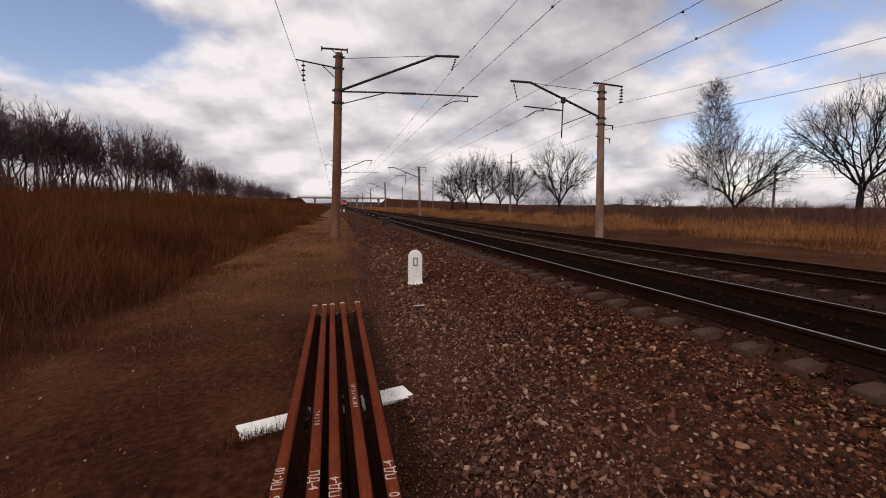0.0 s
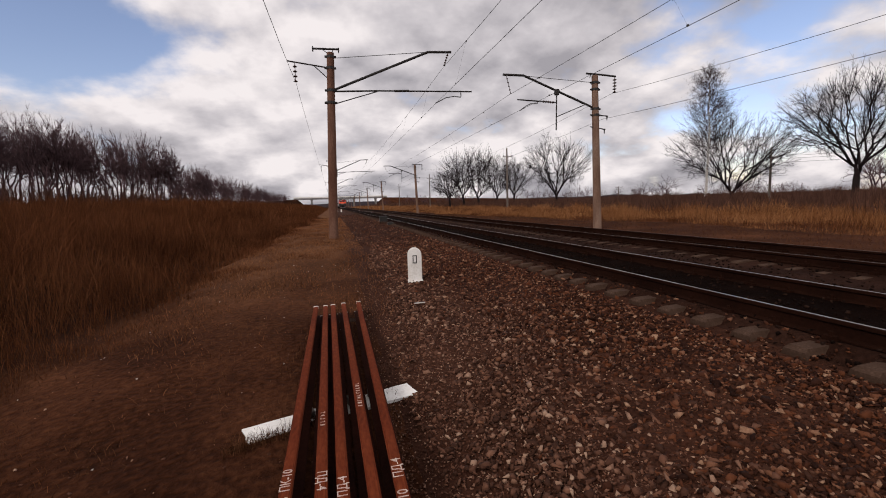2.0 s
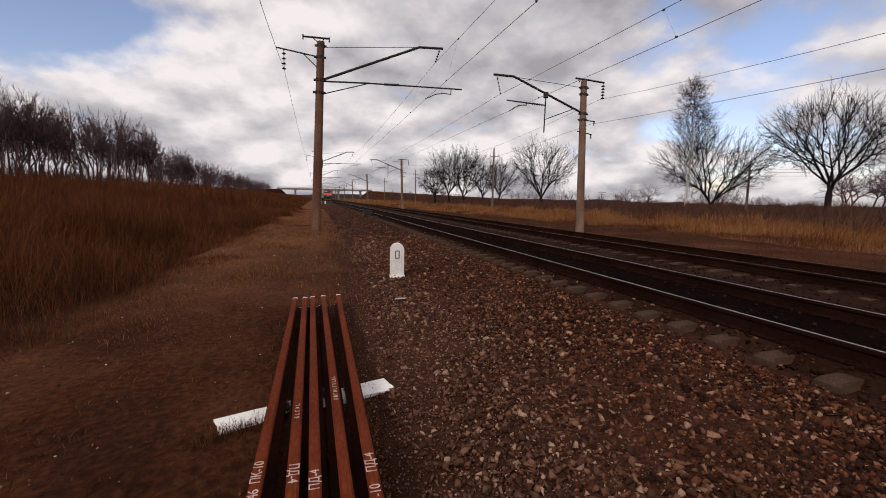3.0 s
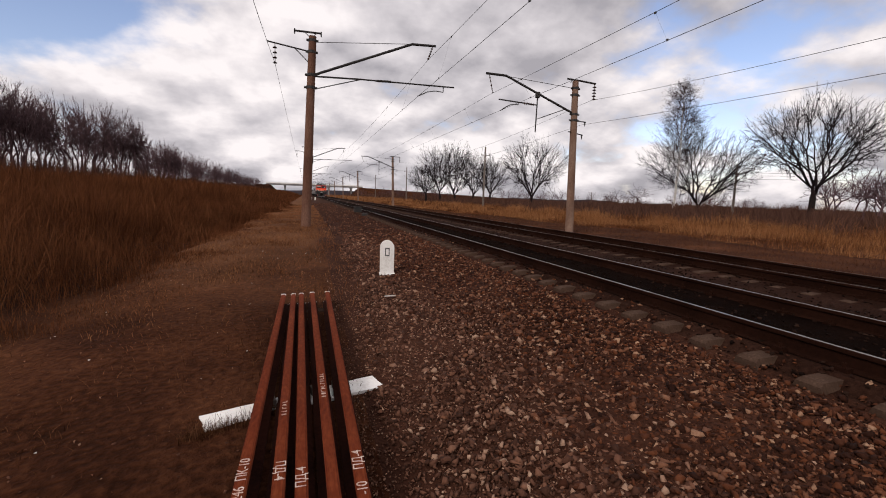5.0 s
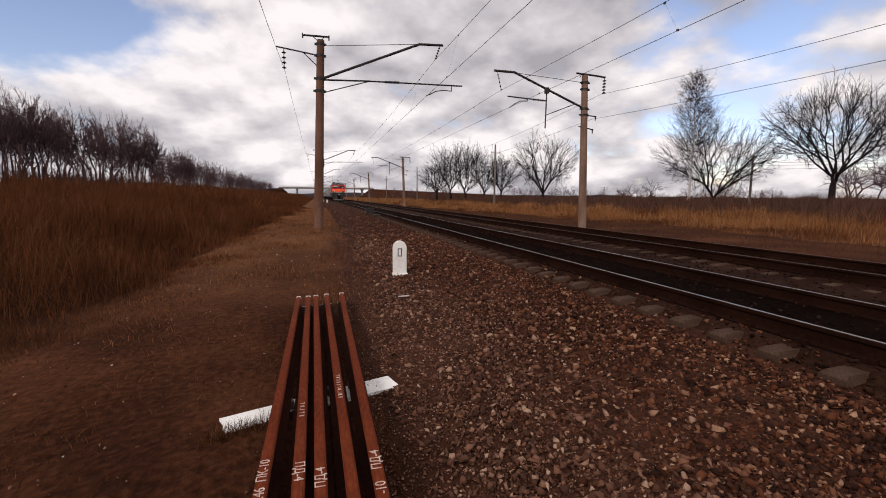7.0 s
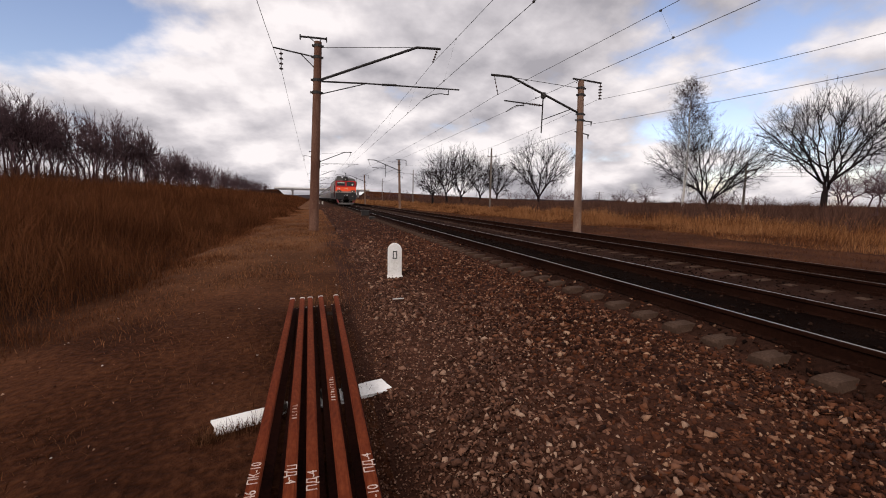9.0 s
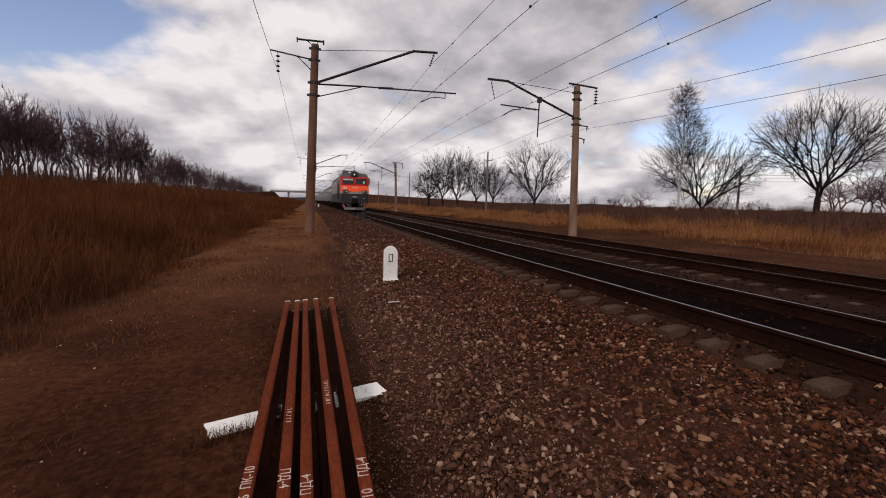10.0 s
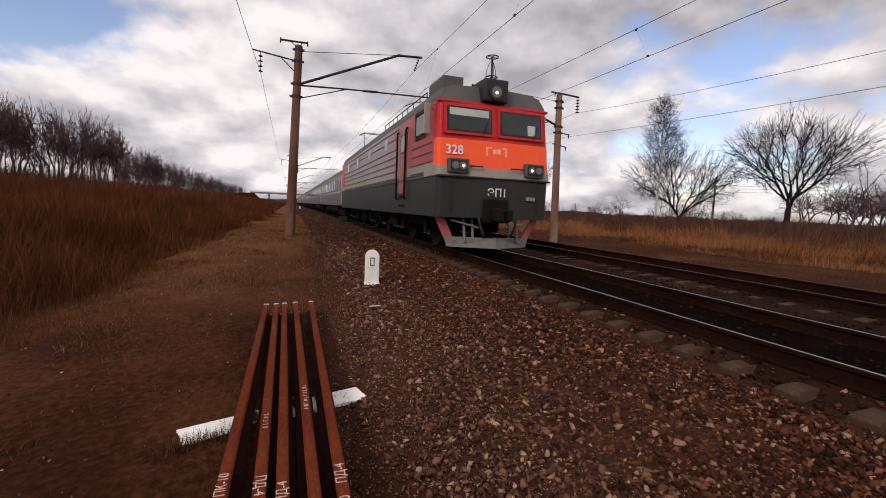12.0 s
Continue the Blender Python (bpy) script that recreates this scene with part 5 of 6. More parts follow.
def split_limb(rs, out, p, tips, r_tip, slow):
    """One limb that serves all the tips given: it runs towards their middle and forks. slow: forks that follow at once."""
    n = len(tips)
    r = r_tip * n ** 0.4
    if n == 1:
        q = tips[0]
        m = p + (q - p) * 0.55 + rs.normal(0, 0.05, 3) * np.linalg.norm(q - p)
        out.append((*p, *m, r_tip * 1.05, r_tip * 0.85))
        out.append((*m, *q, r_tip * 0.85, r_tip * 0.45))
        return
    mid = tips.mean(axis=0)
    step = rs.uniform(0.03, 0.1) if slow > 0 else rs.uniform(0.2, 0.36)
    gap = np.linalg.norm(mid - p)
    q = p + (mid - p) * step + rs.normal(0, 0.035, 3) * gap * (0.4 if slow > 0 else 1.0)
    d = tips - q
    d /= np.linalg.norm(d, axis=1)[:, None] + 1e-6
    c = d - d.mean(axis=0)
    axis = np.linalg.svd(c, full_matrices=False)[2][0] if n > 2 else c[0]
    key = c @ axis
    order = np.argsort(key + rs.normal(0, 0.05, n))
    k = int(np.clip(round(n * rs.uniform(0.3, 0.7)), 1, n - 1))
    out.append((*p, *q, r, r_tip * max(k, n - k) ** 0.4 * 1.03))
    split_limb(rs, out, q, tips[order[:k]], r_tip, slow - 1)
    split_limb(rs, out, q, tips[order[k:]], r_tip, slow - 1)


def crown_tips(rs, n, height, width, low, flat=0.0):
    """Twig ends near the skin of an uneven crown that starts at the height low."""
    d = rs.normal(size=(n * 3, 3))
    d /= np.linalg.norm(d, axis=1)[:, None]
    d = d[d[:, 2] > -0.75 + flat][:n]
    a = np.arctan2(d[:, 1], d[:, 0])
    lump = 1 + 0.09 * np.sin(3 * a + rs.uniform(0, 6)) + 0.07 * np.sin(5 * a + 4 * d[:, 2] + rs.uniform(0, 6)) + 0.06 * np.sin(7 * d[:, 2] + 2 * a)
    rad = rs.uniform(0.12, 1.0, len(d)) ** 0.42 * lump
    half = (height - low) / 2
    fan = 0.42 + 0.58 * smooth_step(-0.9, 0.25, d[:, 2] * rad) if flat == 0.0 else 1.0
    return np.stack([d[:, 0] * rad * fan * width / 2, d[:, 1] * rad * fan * width / 2, low + half + d[:, 2] * rad * half], 1)


def fine_twigs(rs, limbs, count, length, r, droop=0.0):
    """Fine twigs along the outermost limbs."""
    S = np.asarray(limbs)
    ends = S[S[:, 7] < np.quantile(S[:, 7], 0.5) + 1e-6]
    ends = np.repeat(ends, count, axis=0)
    f = rs.uniform(0.1, 1.0, len(ends))[:, None]
    p = ends[:, :3] + (ends[:, 3:6] - ends[:, :3]) * f
    d = ends[:, 3:6] - ends[:, :3]
    d /= np.linalg.norm(d, axis=1)[:, None] + 1e-9
    w = d + rs.normal(0, 0.55, d.shape) + np.array([0, 0, 0.12 - droop])
    w /= np.linalg.norm(w, axis=1)[:, None]
    q = p + w * (length * rs.uniform(0.5, 1.25, len(p)))[:, None]
    return np.concatenate([p, q, np.full((len(p), 1), r)], 1)


def spreading_tree(seed, height, width, trunk, tips, r_tip, twigs, low=0.16, slow=3, flat=0.0):
    """Trunk rows, limb rows and twig rows of a broad bare tree."""
    rs = np.random.RandomState(seed)
    fork = np.array([rs.normal(0, 0.08), rs.normal(0, 0.08), trunk])
    limbs = []
    split_limb(rs, limbs, fork, crown_tips(rs, tips, height, width, height * low, flat), r_tip, slow)
    r = r_tip * tips ** 0.4
    foot = min(0.25, trunk * 0.15)
    stem = [(0, 0, -foot, 0, 0, foot, r * 1.6, r * 1.2), (0, 0, foot, *(fork * np.array([1, 1, 0.6])), r * 1.2, r * 1.06), (*(fork * np.array([1, 1, 0.6])), *fork, r * 1.06, r)]
    return stem, limbs, fine_twigs(rs, limbs, *twigs)


def birch_rows(seed, height, width):
    rs = np.random.RandomState(seed)
    zs = np.linspace(-0.3, height, 15)
    cx, cy = np.cumsum(rs.normal(0, 0.05, 15)), np.cumsum(rs.normal(0, 0.05, 15))
    rad = np.interp(zs, [0, height], [0.16, 0.015])
    stem = [(cx[i], cy[i], zs[i], cx[i + 1], cy[i + 1], zs[i + 1], rad[i], rad[i + 1]) for i in range(14)]
    limbs = []
    for k in range(44):
        z = height * (0.3 + 0.68 * (k / 44) ** 0.9)
        a = k * 2.4 + rs.uniform(-0.4, 0.4)
        f = z / height
        reach = width / 2 * float(np.interp(f, [0.2, 0.35, 0.55, 0.68, 0.8, 1.0], [0.9, 1.15, 0.95, 0.55, 0.62, 0.15])) * rs.uniform(0.7, 1.15)
        base = np.array([np.interp(z, zs, cx), np.interp(z, zs, cy), z])
        n = int(9 + 13 * reach)
        t = rs.uniform(0.35, 1.0, n)[:, None]
        out = np.array([math.cos(a), math.sin(a), 0])
        tips = base + out * reach * t + np.array([0, 0, 1]) * (reach * 1.25 * t ** 0.8 + 0.2) + rs.normal(0, 0.24 * reach + 0.12, (n, 3))
        split_limb(rs, limbs, base, tips, 0.007, 0)
    return stem, limbs, fine_twigs(rs, limbs, 4, 0.5, 0.006, 0.45)


def make_tree(name, label, category, x, y, rows, bark, twig, group):
    stem, limbs, fine = rows
    t = thing(name, label, category, pose(x, y, float(ground_z(x, y)) - 0.1), group)
    V, F = tubes(stem, 10)
    tr = new("trunk", arrays_mesh("trunk", V, F, bark))
    tr.parent = t
    S = np.asarray(limbs)
    big = S[:, 6] > 0.045
    Vs, Fs, off = [], [], 0
    for V, F in ((tubes(S[big], 6) if big.any() else (np.zeros((0, 3)), np.zeros((0, 3), int))), tubes(S[~big], 3), spikes(fine)):
        Vs.append(V)
        Fs.append(F + off)
        off += len(V)
    cr = new("crown", arrays_mesh("crown", np.concatenate(Vs), np.concatenate(Fs), twig))
    cr.parent = t
    cr["label"] = "bare leafless branches"
    return t


BARE = "bare trees beside the line"
make_tree("bare_tree", "large leafless tree with dark spreading limbs in dry grass", "tree", 46.3, 30.2, spreading_tree(11, 12.5, 14.6, 2.7, 1000, 0.016, (4, 0.6, 0.0095), 0.25), M_BARK, M_TWIG, BARE)
make_tree("bare_tree", "broad leafless tree with many fanning dark limbs", "tree", 45.2, 42.0, spreading_tree(23, 10.8, 15.4, 1.0, 900, 0.0155, (4, 0.6, 0.0105), 0.06), M_BARK, M_TWIG, BARE)
make_tree("birch_tree", "tall slim leafless birch with a pale trunk", "birch", 41.6, 42.0, birch_rows(5, 15.3, 5.6), M_BIRCH, M_BTWIG, BARE)
make_tree("bare_tree", "round-crowned leafless tree by the far grass", "tree", 40.6, 75.0, spreading_tree(31, 13.8, 15.0, 1.6, 650, 0.021, (3, 0.75, 0.015), 0.1), M_BARK, M_TWIG, BARE)
for i_, (fx, hh, ww) in enumerate(((0.268, 8.6, 8.0), (0.302, 13.4, 11.5), (0.338, 13.0, 11.0), (0.385, 12.4, 11.0), (0.43, 10.6, 9.0))):
    make_tree("bare_tree", "leafless tree in a loose clump beyond the grass", "tree", fx * (96 + 4 * (i_ % 2)), 96 + 4 * (i_ % 2), spreading_tree(40 + i_, hh * 1.12, ww * 1.2, 2.0, 420, 0.0225, (3, 0.85, 0.016), 0.12), M_BARK, M_TWIG, BARE)


def wood(name, label, spots, kinds, seed, bark):
    """Many trees in one mesh: far woods."""
    rng = random.Random(seed)
    Vs, Fs, off = [], [], 0
    for x, y, hgt in spots:
        a, wd = rng.uniform(0, math.tau), hgt * rng.uniform(0.85, 1.2)
        z = float(ground_z(x, y)) - 0.2
        c, s = math.cos(a), math.sin(a)
        for V, F in kinds[rng.randrange(len(kinds))]:
            P = np.stack([(V[:, 0] * c - V[:, 1] * s) * wd + x, (V[:, 0] * s + V[:, 1] * c) * wd + y, V[:, 2] * hgt + z], 1)
            Vs.append(P)
            Fs.append(F + off)
            off += len(V)
    return tagged(new(name, arrays_mesh(name, np.concatenate(Vs), np.concatenate(Fs), bark)), label, "woods", kind="stuff")


def wood_kind(seed, width, trunk, tips, r_tip, twigs, low):
    """A tree one metre high for a wood."""
    stem, limbs, fine = spreading_tree(seed, 1.0, width, trunk, tips, r_tip, twigs, low, 0, 0.25)
    return [tubes(stem, 5), tubes(limbs, 3), spikes(fine)]


rng_ = random.Random(8)
spots_ = []
for k_ in range(430):
    y_ = 44 + 310 * rng_.random() ** 1.5
    spots_.append((-31.0 - 26 * rng_.random() ** 1.5, y_, float(np.interp(y_, [45, 60, 95, 112, 340], [11.8, 12.8, 14.6, 12.4, 11.2])) * rng_.uniform(0.85, 1.06)))
WOOD_LABEL = "dark leafless wood along the field's edge"
wood("forest", WOOD_LABEL, [p for p in spots_ if p[1] < 125], [wood_kind(60 + k, 0.3, 0.3, 60, 0.0016, (6, 0.06, 0.0011), 0.3) for k in range(6)], 60, M_FOREST)
wood("far_forest", WOOD_LABEL + ", farther off", [p for p in spots_ if p[1] >= 125], [wood_kind(70 + k, 0.36, 0.22, 30, 0.0024, (3, 0.07, 0.002), 0.2) for k in range(5)], 61, M_FOREST)
spots_ = [(rng_.uniform(60, 100), rng_.uniform(26, 46), rng_.uniform(6, 8.5)) for _ in range(34)]
spots_ += [(rng_.uniform(62, 150), rng_.uniform(75, 150), rng_.uniform(3.5, 6.5)) for _ in range(46)]
spots_ += [(rng_.uniform(30, 90), rng_.uniform(150, 300), rng_.uniform(4, 7)) for _ in range(30)]
wood("far_grove", "distant leafless grove and scrub trees", spots_, [wood_kind(80 + k, 0.95, 0.14, 32, 0.0045, (3, 0.1, 0.0034), 0.1) for k in range(5)], 80, M_FOREST)


# ---------------- grasses and scrub ----------------
def blades(name, label, x, y, height, width, lean, material, category="dry grass"):
    n = len(x)
    rs = np.random.RandomState(len(name))
    z = ground_z(x, y) - 0.03
    a = rs.uniform(0, math.tau, n)
    la = rs.uniform(0, math.tau, n)
    lean = lean * rs.uniform(0.2, 1.0, n)
    wx, wy = np.cos(a) * width / 2, np.sin(a) * width / 2
    mx, my = np.cos(la) * lean * height * 0.35, np.sin(la) * lean * height * 0.35
    tx, ty = np.cos(la) * lean * height, np.sin(la) * lean * height
    zm, zt = height * 0.6, height * np.sqrt(np.maximum(1 - lean ** 2, 0.15))
    V = np.stack([np.stack([x - wx, y - wy, z], 1), np.stack([x + wx, y + wy, z], 1),
                  np.stack([x + mx - wx * 0.8, y + my - wy * 0.8, z + zm * zt / height], 1), np.stack([x + mx + wx * 0.8, y + my + wy * 0.8, z + zm * zt / height], 1),
                  np.stack([x + tx, y + ty, z + zt], 1)], 1)
    f = np.array([[0, 1, 3], [0, 3, 2], [2, 3, 4]])
    F = f[None] + (np.arange(n) * 5)[:, None, None]
    return tagged(new(name, arrays_mesh(name, V.reshape(-1, 3), F.reshape(-1, 3), material)), label, category, kind="stuff")


def make_grass():
    rs = np.random.RandomState(3)
    # tall weeds on the bank beside the path
    n = 132000
    y = 1.0 + 60 * rs.rand(n) ** 1.5
    edge = -2.7 + 0.5 * np.sin(y * 0.7) + 0.3 * np.sin(y * 2.1) + 0.22 * np.sin(y * 4.7) + 0.035 * np.maximum(y - 12, 0)
    x = edge + rs.normal(0, 0.18, n) - 20 * rs.rand(n) ** 1.5
    clump = 0.82 + 0.22 * np.sin(x * 1.9 + np.sin(y * 1.3)) * np.sin(y * 1.1 + 0.5 * x) + 0.2 * np.sin(x * 0.6 + 2.0 * np.sin(y * 0.23)) * np.sin(y * 0.37 + 1.0)
    h = (0.08 + 1.55 * smooth_step(0.0, 4.0, edge - x)) * clump * (0.35 + 0.85 * rs.rand(n) ** 0.7)
    blades("tall_weeds", "tall dry reddish-brown weeds covering the bank", x, y, h, 0.0032 + 0.00055 * np.abs(y), 0.78, M_REED)
    n = 7000
    y = -14 + 15 * rs.rand(n)
    x = -3.0 - 18 * rs.rand(n) ** 1.4
    blades("near_weeds", "dry reddish-brown weeds on the bank behind", x, y, (0.15 + 1.5 * smooth_step(0, 4, -3.0 - x)) * rs.uniform(0.5, 1.1, n), 0.014, 0.45, M_REED)
    n = 42000
    y = 40 + 240 * rs.rand(n) ** 1.4
    x = -2.2 - 34 * rs.rand(n) ** 1.3
    h = (0.5 + 1.4 * smooth_step(-2, -6, x)) * rs.uniform(0.4, 1.2, n)
    blades("far_weeds", "dry reddish-brown weeds farther along the bank", x, y, h, 0.022 + 0.0006 * y, 0.5, M_REED)
    # short dead grass on the path
    n = 34000
    y = 0.8 + 26 * rs.rand(n) ** 1.3
    x = -4.2 + 4.7 * rs.rand(n)
    ok = (np.sin(x * 2.3 + 1.0) * np.sin(y * 1.7) + 0.5 * np.sin(x * 5.1 + y * 3.0)) > rs.uniform(-1.2, 0.9, n)
    x, y = x[ok], y[ok]
    blades("short_grass", "short trampled dead grass on the path", x, y, rs.uniform(0.03, 0.12, len(x)), 0.004 + 0.0005 * y, 0.9, M_TUFT)
    n = 50000
    y = 4.5 + 55 * rs.rand(n) ** 1.25
    x = -3.6 + 4.6 * rs.rand(n)
    ok = rs.rand(n) < smooth_step(4, 15, y + 1.6 * np.sin(x * 2.2) + np.sin(x * 5.0 + y))
    x, y, n = x[ok], y[ok], int(ok.sum())
    blades("path_grass", "thin tawny grass beside the mast", x, y, rs.uniform(0.03, 0.15, n), 0.005 + 0.0005 * y, 0.95, M_PATH)
    # tufts by the white support
    n = 900
    x = rs.uniform(-0.9, -0.15, n)
    y = 3.6 + 0.287 * (x + 0.75) + rs.normal(0, 0.05, n)
    blades("grass_tuft", "dead grass tufts against the white support", x, y, rs.uniform(0.06, 0.17, n), 0.005, 0.7, M_TUFT)
    # golden strip across the tracks
    n = 92000
    y = 1 + 130 * rs.rand(n) ** 1.5
    inner = np.interp(y, [0, 25, 60, 140], [19.5, 19.6, 16.6, 15.4])
    x = inner + 0.7 * np.sin(y * 0.35) + 11 * rs.rand(n) ** 1.2
    h = np.interp(x - inner, [0, 1.5, 6, 11], [0.25, 0.7, 1.05, 1.2]) * rs.uniform(0.35, 1.2, n) * (0.85 + 0.3 * np.sin(x * 1.1) * np.sin(y * 0.8))
    dark = (np.sin(x * 0.9 + 1.7 * np.sin(y * 0.31)) * np.sin(y * 0.43 + 0.8) + rs.normal(0, 0.45, n)) < -0.25
    w = 0.004 + 0.00055 * y
    blades("golden_grass", "tall golden dry grass beyond the tracks", x[~dark], y[~dark], h[~dark], w[~dark], 0.85, M_STRAW)
    blades("brown_grass", "brown dead weeds among the golden grass", x[dark], y[dark], h[dark] * 0.8, w[dark], 0.85, M_REED)
    n = 12000
    y = 120 + 220 * rs.rand(n)
    x = 14.8 + 16 * rs.rand(n)
    blades("far_golden_grass", "golden dry grass strip far along the tracks", x, y, rs.uniform(0.6, 1.4, n), 0.12, 0.4, M_STRAW)
    n = 20000
    y = 2 + 70 * rs.rand(n) ** 1.3
    x = 13.0 + 7.0 * rs.rand(n)
    blades("verge_grass", "sparse short dead grass on the far verge", x, y, rs.uniform(0.03, 0.2, n), 0.007 + 0.0005 * y, 0.9, M_TUFT)


def make_scrub():
    rng = np.random.RandomState(9)
    segs = []
    def bushes(n, fx, fy, hmin, hmax, twigs):
        for _ in range(n):
            x, y = fx(), fy()
            z, h = float(ground_z(x, y)), rng.uniform(hmin, hmax)
            k = twigs
            a, l = rng.uniform(0, math.tau, k), rng.uniform(0.1, 0.75, k)
            b = rng.uniform(0.4, 1.0, k) * h
            r = 0.012 + 0.0004 * y
            ox, oy = rng.normal(0, 0.35, k), rng.normal(0, 0.35, k)
            p = np.stack([x + ox, y + oy, np.full(k, z)], 1)
            q = p + np.stack([np.cos(a) * l * b, np.sin(a) * l * b, b], 1)
            segs.append(np.concatenate([p, q, np.full((k, 1), r)], 1))
    bushes(520, lambda: rng.uniform(27.5, 46), lambda: 6 + 130 * rng.rand() ** 1.3, 1.2, 2.3, 60)
    bushes(220, lambda: rng.uniform(24, 60), lambda: rng.uniform(130, 300), 1.5, 3.2, 40)
    bushes(260, lambda: rng.uniform(50, 110), lambda: rng.uniform(20, 120), 1.5, 2.6, 45)
    V, F = spikes(np.concatenate(segs))
    tagged(new("scrub", arrays_mesh("scrub", V, F, M_SHRUB)), "dark leafless scrub behind the golden grass", "scrub", kind="stuff")
    segs.clear()
    bushes(480, lambda: rng.uniform(-36, -28), lambda: 40 + 250 * rng.rand() ** 1.3, 2.0, 5.0, 45)
    V, F = spikes(np.concatenate(segs))
    tagged(new("undergrowth", arrays_mesh("undergrowth", V, F, M_SHRUB)), "dark undergrowth along the foot of the wood", "scrub", kind="stuff")


make_grass()
make_scrub()


# ---------------- far things ----------------
def timber_pole(x, y, top, label, arms, lean=0.0):
    t = thing("utility_pole", label, "utility pole", pose(x, y, float(ground_z(x, y)) - 0.3, 0, lean, 0), "utility poles")
    h = top - float(ground_z(x, y)) + 0.3
    part("pole", bar(bmesh.new(), (0, 0, 0), (0, 0, h), 0.15, 0.1, n=10), M_WOOD, t)
    for (x0, z0), (x1, z1) in arms:
        bm = bmesh.new()
        bar(bm, (x0, -0.12, h + z0), (x1, -0.12, h + z1), 0.05, n=6)
        part("cross_arm", bm, M_WOOD, t)
        for ex, ez in ((x0, z0), (x1, z1)):
            bm = bmesh.new()
            bar(bm, (ex, -0.12, h + ez), (ex, -0.12, h + ez + 0.22), 0.06, 0.04, n=8)
            part("insulator", bm, M_PORC, t)


timber_pole(24.7, 60, 8.7, "grey timber utility pole with a short crossarm", [((-0.6, -1.2), (0.6, -1.2))])
timber_pole(48.4, 40, 6.3, "weathered timber pole with two slanting arms", [((-2.0, 0.3), (0.1, -1.3)), ((-0.1, -1.2), (2.6, -0.5))])
timber_pole(79, 110, 4.4, "far small timber pole with two crossarms", [((-1.2, -0.3), (1.2, -0.3)), ((-0.8, -0.9), (0.8, -0.9))])
timber_pole(24.7, 112, 8.7, "grey timber utility pole farther along the line", [((-0.6, -1.2), (0.6, -1.2))])
timber_pole(24.7, 165, 8.7, "grey timber utility pole farther along the line", [((-0.6, -1.2), (0.6, -1.2))])


def far_wires():
    for z0, z1 in ((5.3, 3.6), (5.0, 3.3), (4.6, 2.9)):
        bm = bmesh.new()
        pts = catenary((48.4, 40, z0), (79, 110, z1), 0.3)
        pts2 = catenary((48.4, 40, z0), (75, 5, z0 + 0.3), 0.3)
        for row in (pts, pts2):
            for p, q in zip(row[:-1], row[1:]):
                bar(bm, p, q, 0.012, n=4)
        tagged(link_bm("utility_wire", bm, M_WIRE), "thin wire between the timber poles", "wire", "utility wires", "structure")


far_wires()


def make_bridge():
    t = thing("road_bridge", "long pale concrete road bridge crossing the railway far off", "bridge", pose(0, 335, 0))
    bm = bmesh.new()
    box(bm, -26, 40, -5, 5, 6.3, 7.3, 0.05)
    part("deck", bm, M_BRIDGE, t)
    for y in (-5.1, 5.1):
        bm = bmesh.new()
        box(bm, -26, 40, y - 0.12, y + 0.12, 7.3, 8.1)
        part("parapet", bm, M_WHITE, t)
    for x in (-14, 1.5, 16, 32):
        bm = bmesh.new()
        for y in (-3, 0, 3):
            bar(bm, (x, y, -1), (x, y, 5.6), 0.5, n=10)
        box(bm, x - 0.7, x + 0.7, -4.6, 4.6, 5.5, 6.3)
        part("pier", bm, M_BRIDGE, t)


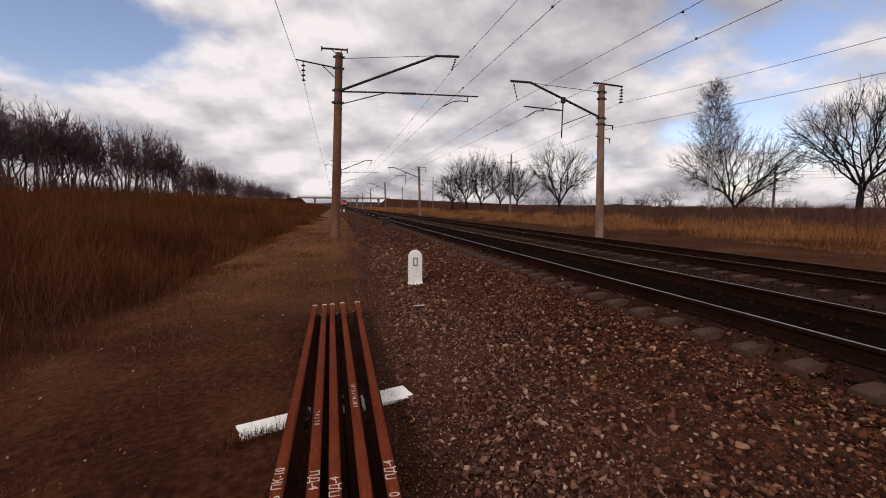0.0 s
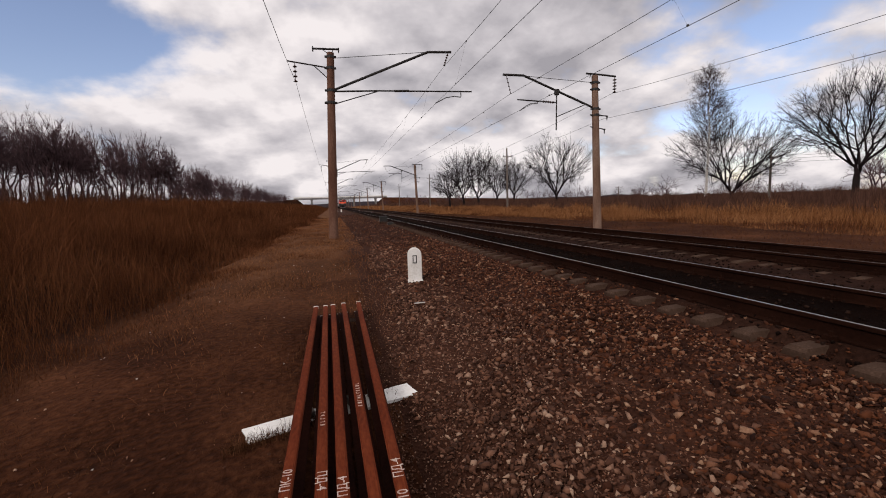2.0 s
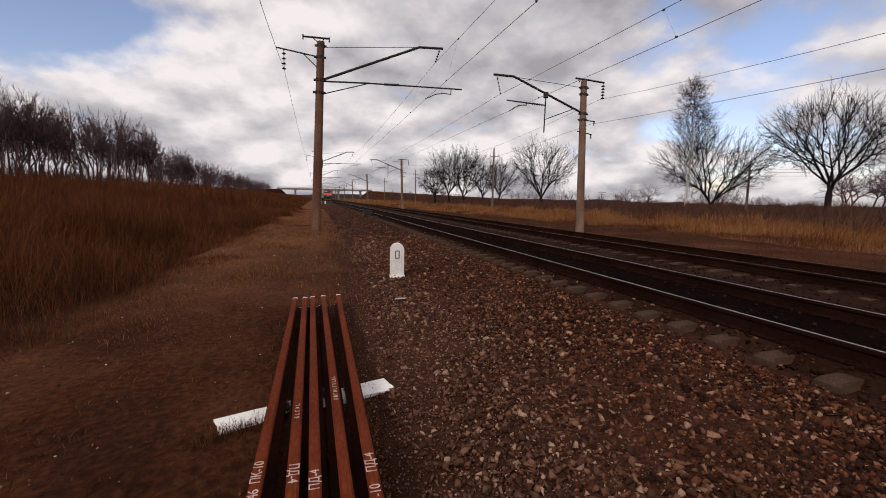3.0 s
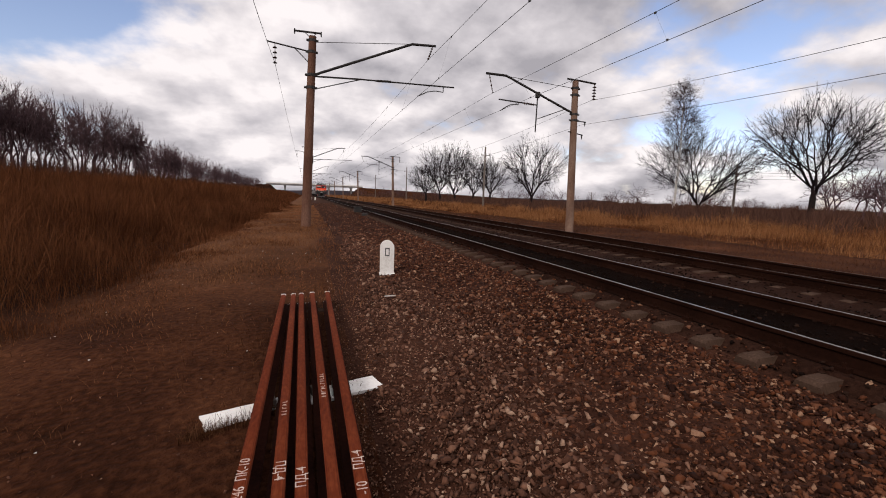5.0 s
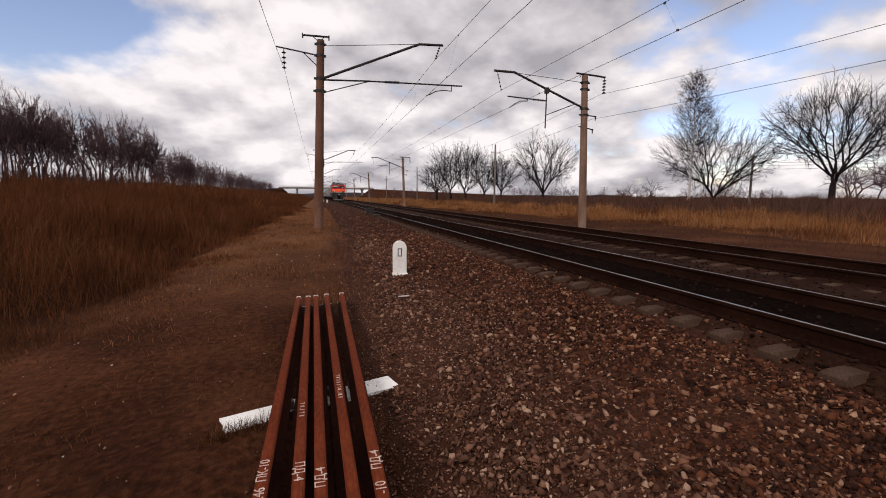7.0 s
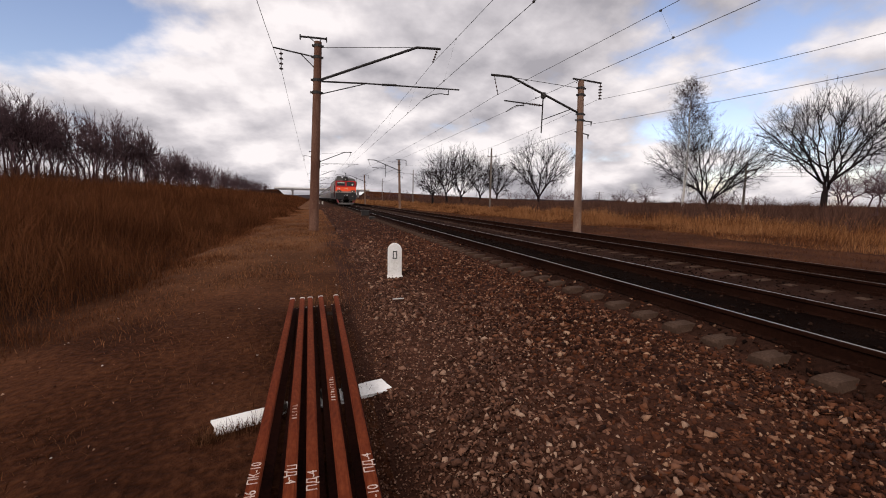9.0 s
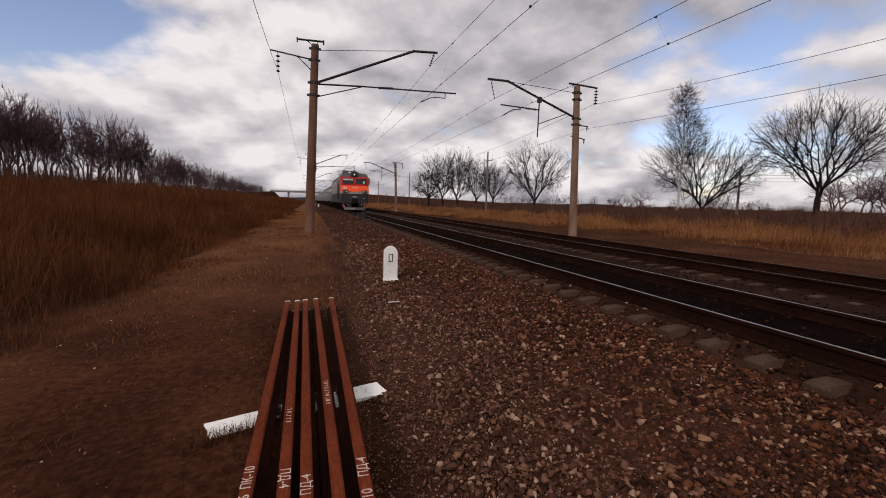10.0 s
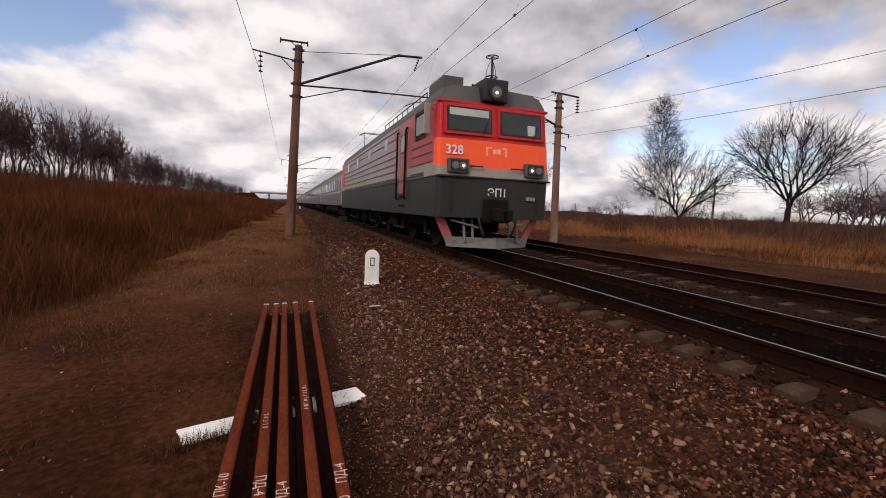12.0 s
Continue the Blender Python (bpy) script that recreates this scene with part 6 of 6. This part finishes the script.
def make_embankment():
    for x0, x1 in ((-160, -24), (38, 220)):
        bm = bmesh.new()
        far_end, end = (x0, x1) if x0 < 0 else (x1, x0)
        rows = [[bm.verts.new((x, 335 + y, z)) for y, z in ((-22, -1.0), (-6, top), (6, top), (22, -1.0))] for x, top in ((far_end, 0.5), (end, 6.6))]
        for k in range(3):
            bm.faces.new((rows[0][k], rows[0][k + 1], rows[1][k + 1], rows[1][k]))
        toe = bm.verts.new((end + (8 if x0 < 0 else -8), 335 - 12, -1.0))
        toe2 = bm.verts.new((end + (8 if x0 < 0 else -8), 335 + 12, -1.0))
        bm.faces.new((rows[1][0], rows[1][1], toe))
        bm.faces.new((rows[1][1], rows[1][2], toe2, toe))
        bm.faces.new((rows[1][2], rows[1][3], toe2))
        bmesh.ops.recalc_face_normals(bm, faces=bm.faces)
        tagged(link_bm("road_embankment", bm, M_EARTH), "brown earth embankment carrying the road to the bridge", "embankment", "road embankments", "structure")


def make_hills():
    xs = np.linspace(-1600, 1600, 90)
    top = 9 + 4 * np.sin(xs * 0.006 + 1.2) + 3 * np.sin(xs * 0.017) + 1.5 * np.sin(xs * 0.05)
    V = np.concatenate([np.stack([xs, np.full_like(xs, 1630.0), np.full_like(xs, -6.0)], 1), np.stack([xs, np.full_like(xs, 1650.0), np.maximum(top, 4)], 1), np.stack([xs, np.full_like(xs, 1900.0), np.full_like(xs, -6.0)], 1)])
    n = len(xs)
    i = np.arange(n - 1)
    F = np.concatenate([np.stack([i + a, i + 1 + a, i + n + 1 + a], 1) for a in (0, n)] + [np.stack([i + a, i + n + 1 + a, i + n + a], 1) for a in (0, n)])
    tagged(new("hills", arrays_mesh("hills", V, F, M_HILL)), "low wooded hills on the horizon", "hills", kind="structure")


make_bridge()
make_embankment()
make_hills()


# ---------------- what moves ----------------
def motions():
    front = lambda t: FRONT_END + SPEED * (12.0 - t)
    for ob, back in TRAIN:
        walk(ob, [(t, pose(C1 - 0.035, front(t) + back, 0)) for t in (0.0, 3.0, 6.0, 9.0, 12.0)])
    for ob, back in TRAIN:
        for ws in [c for c in ob.children if c.name.startswith("wheelset")]:
            y, r = ws.location.y, ws.location.z
            step = 1.0 / FPS
            rate = math.degrees(SPEED / r)
            walk(ws, [(k * step, pose(0, y, r, rate * k * step)) for k in range(12 * FPS + 1)])


motions()
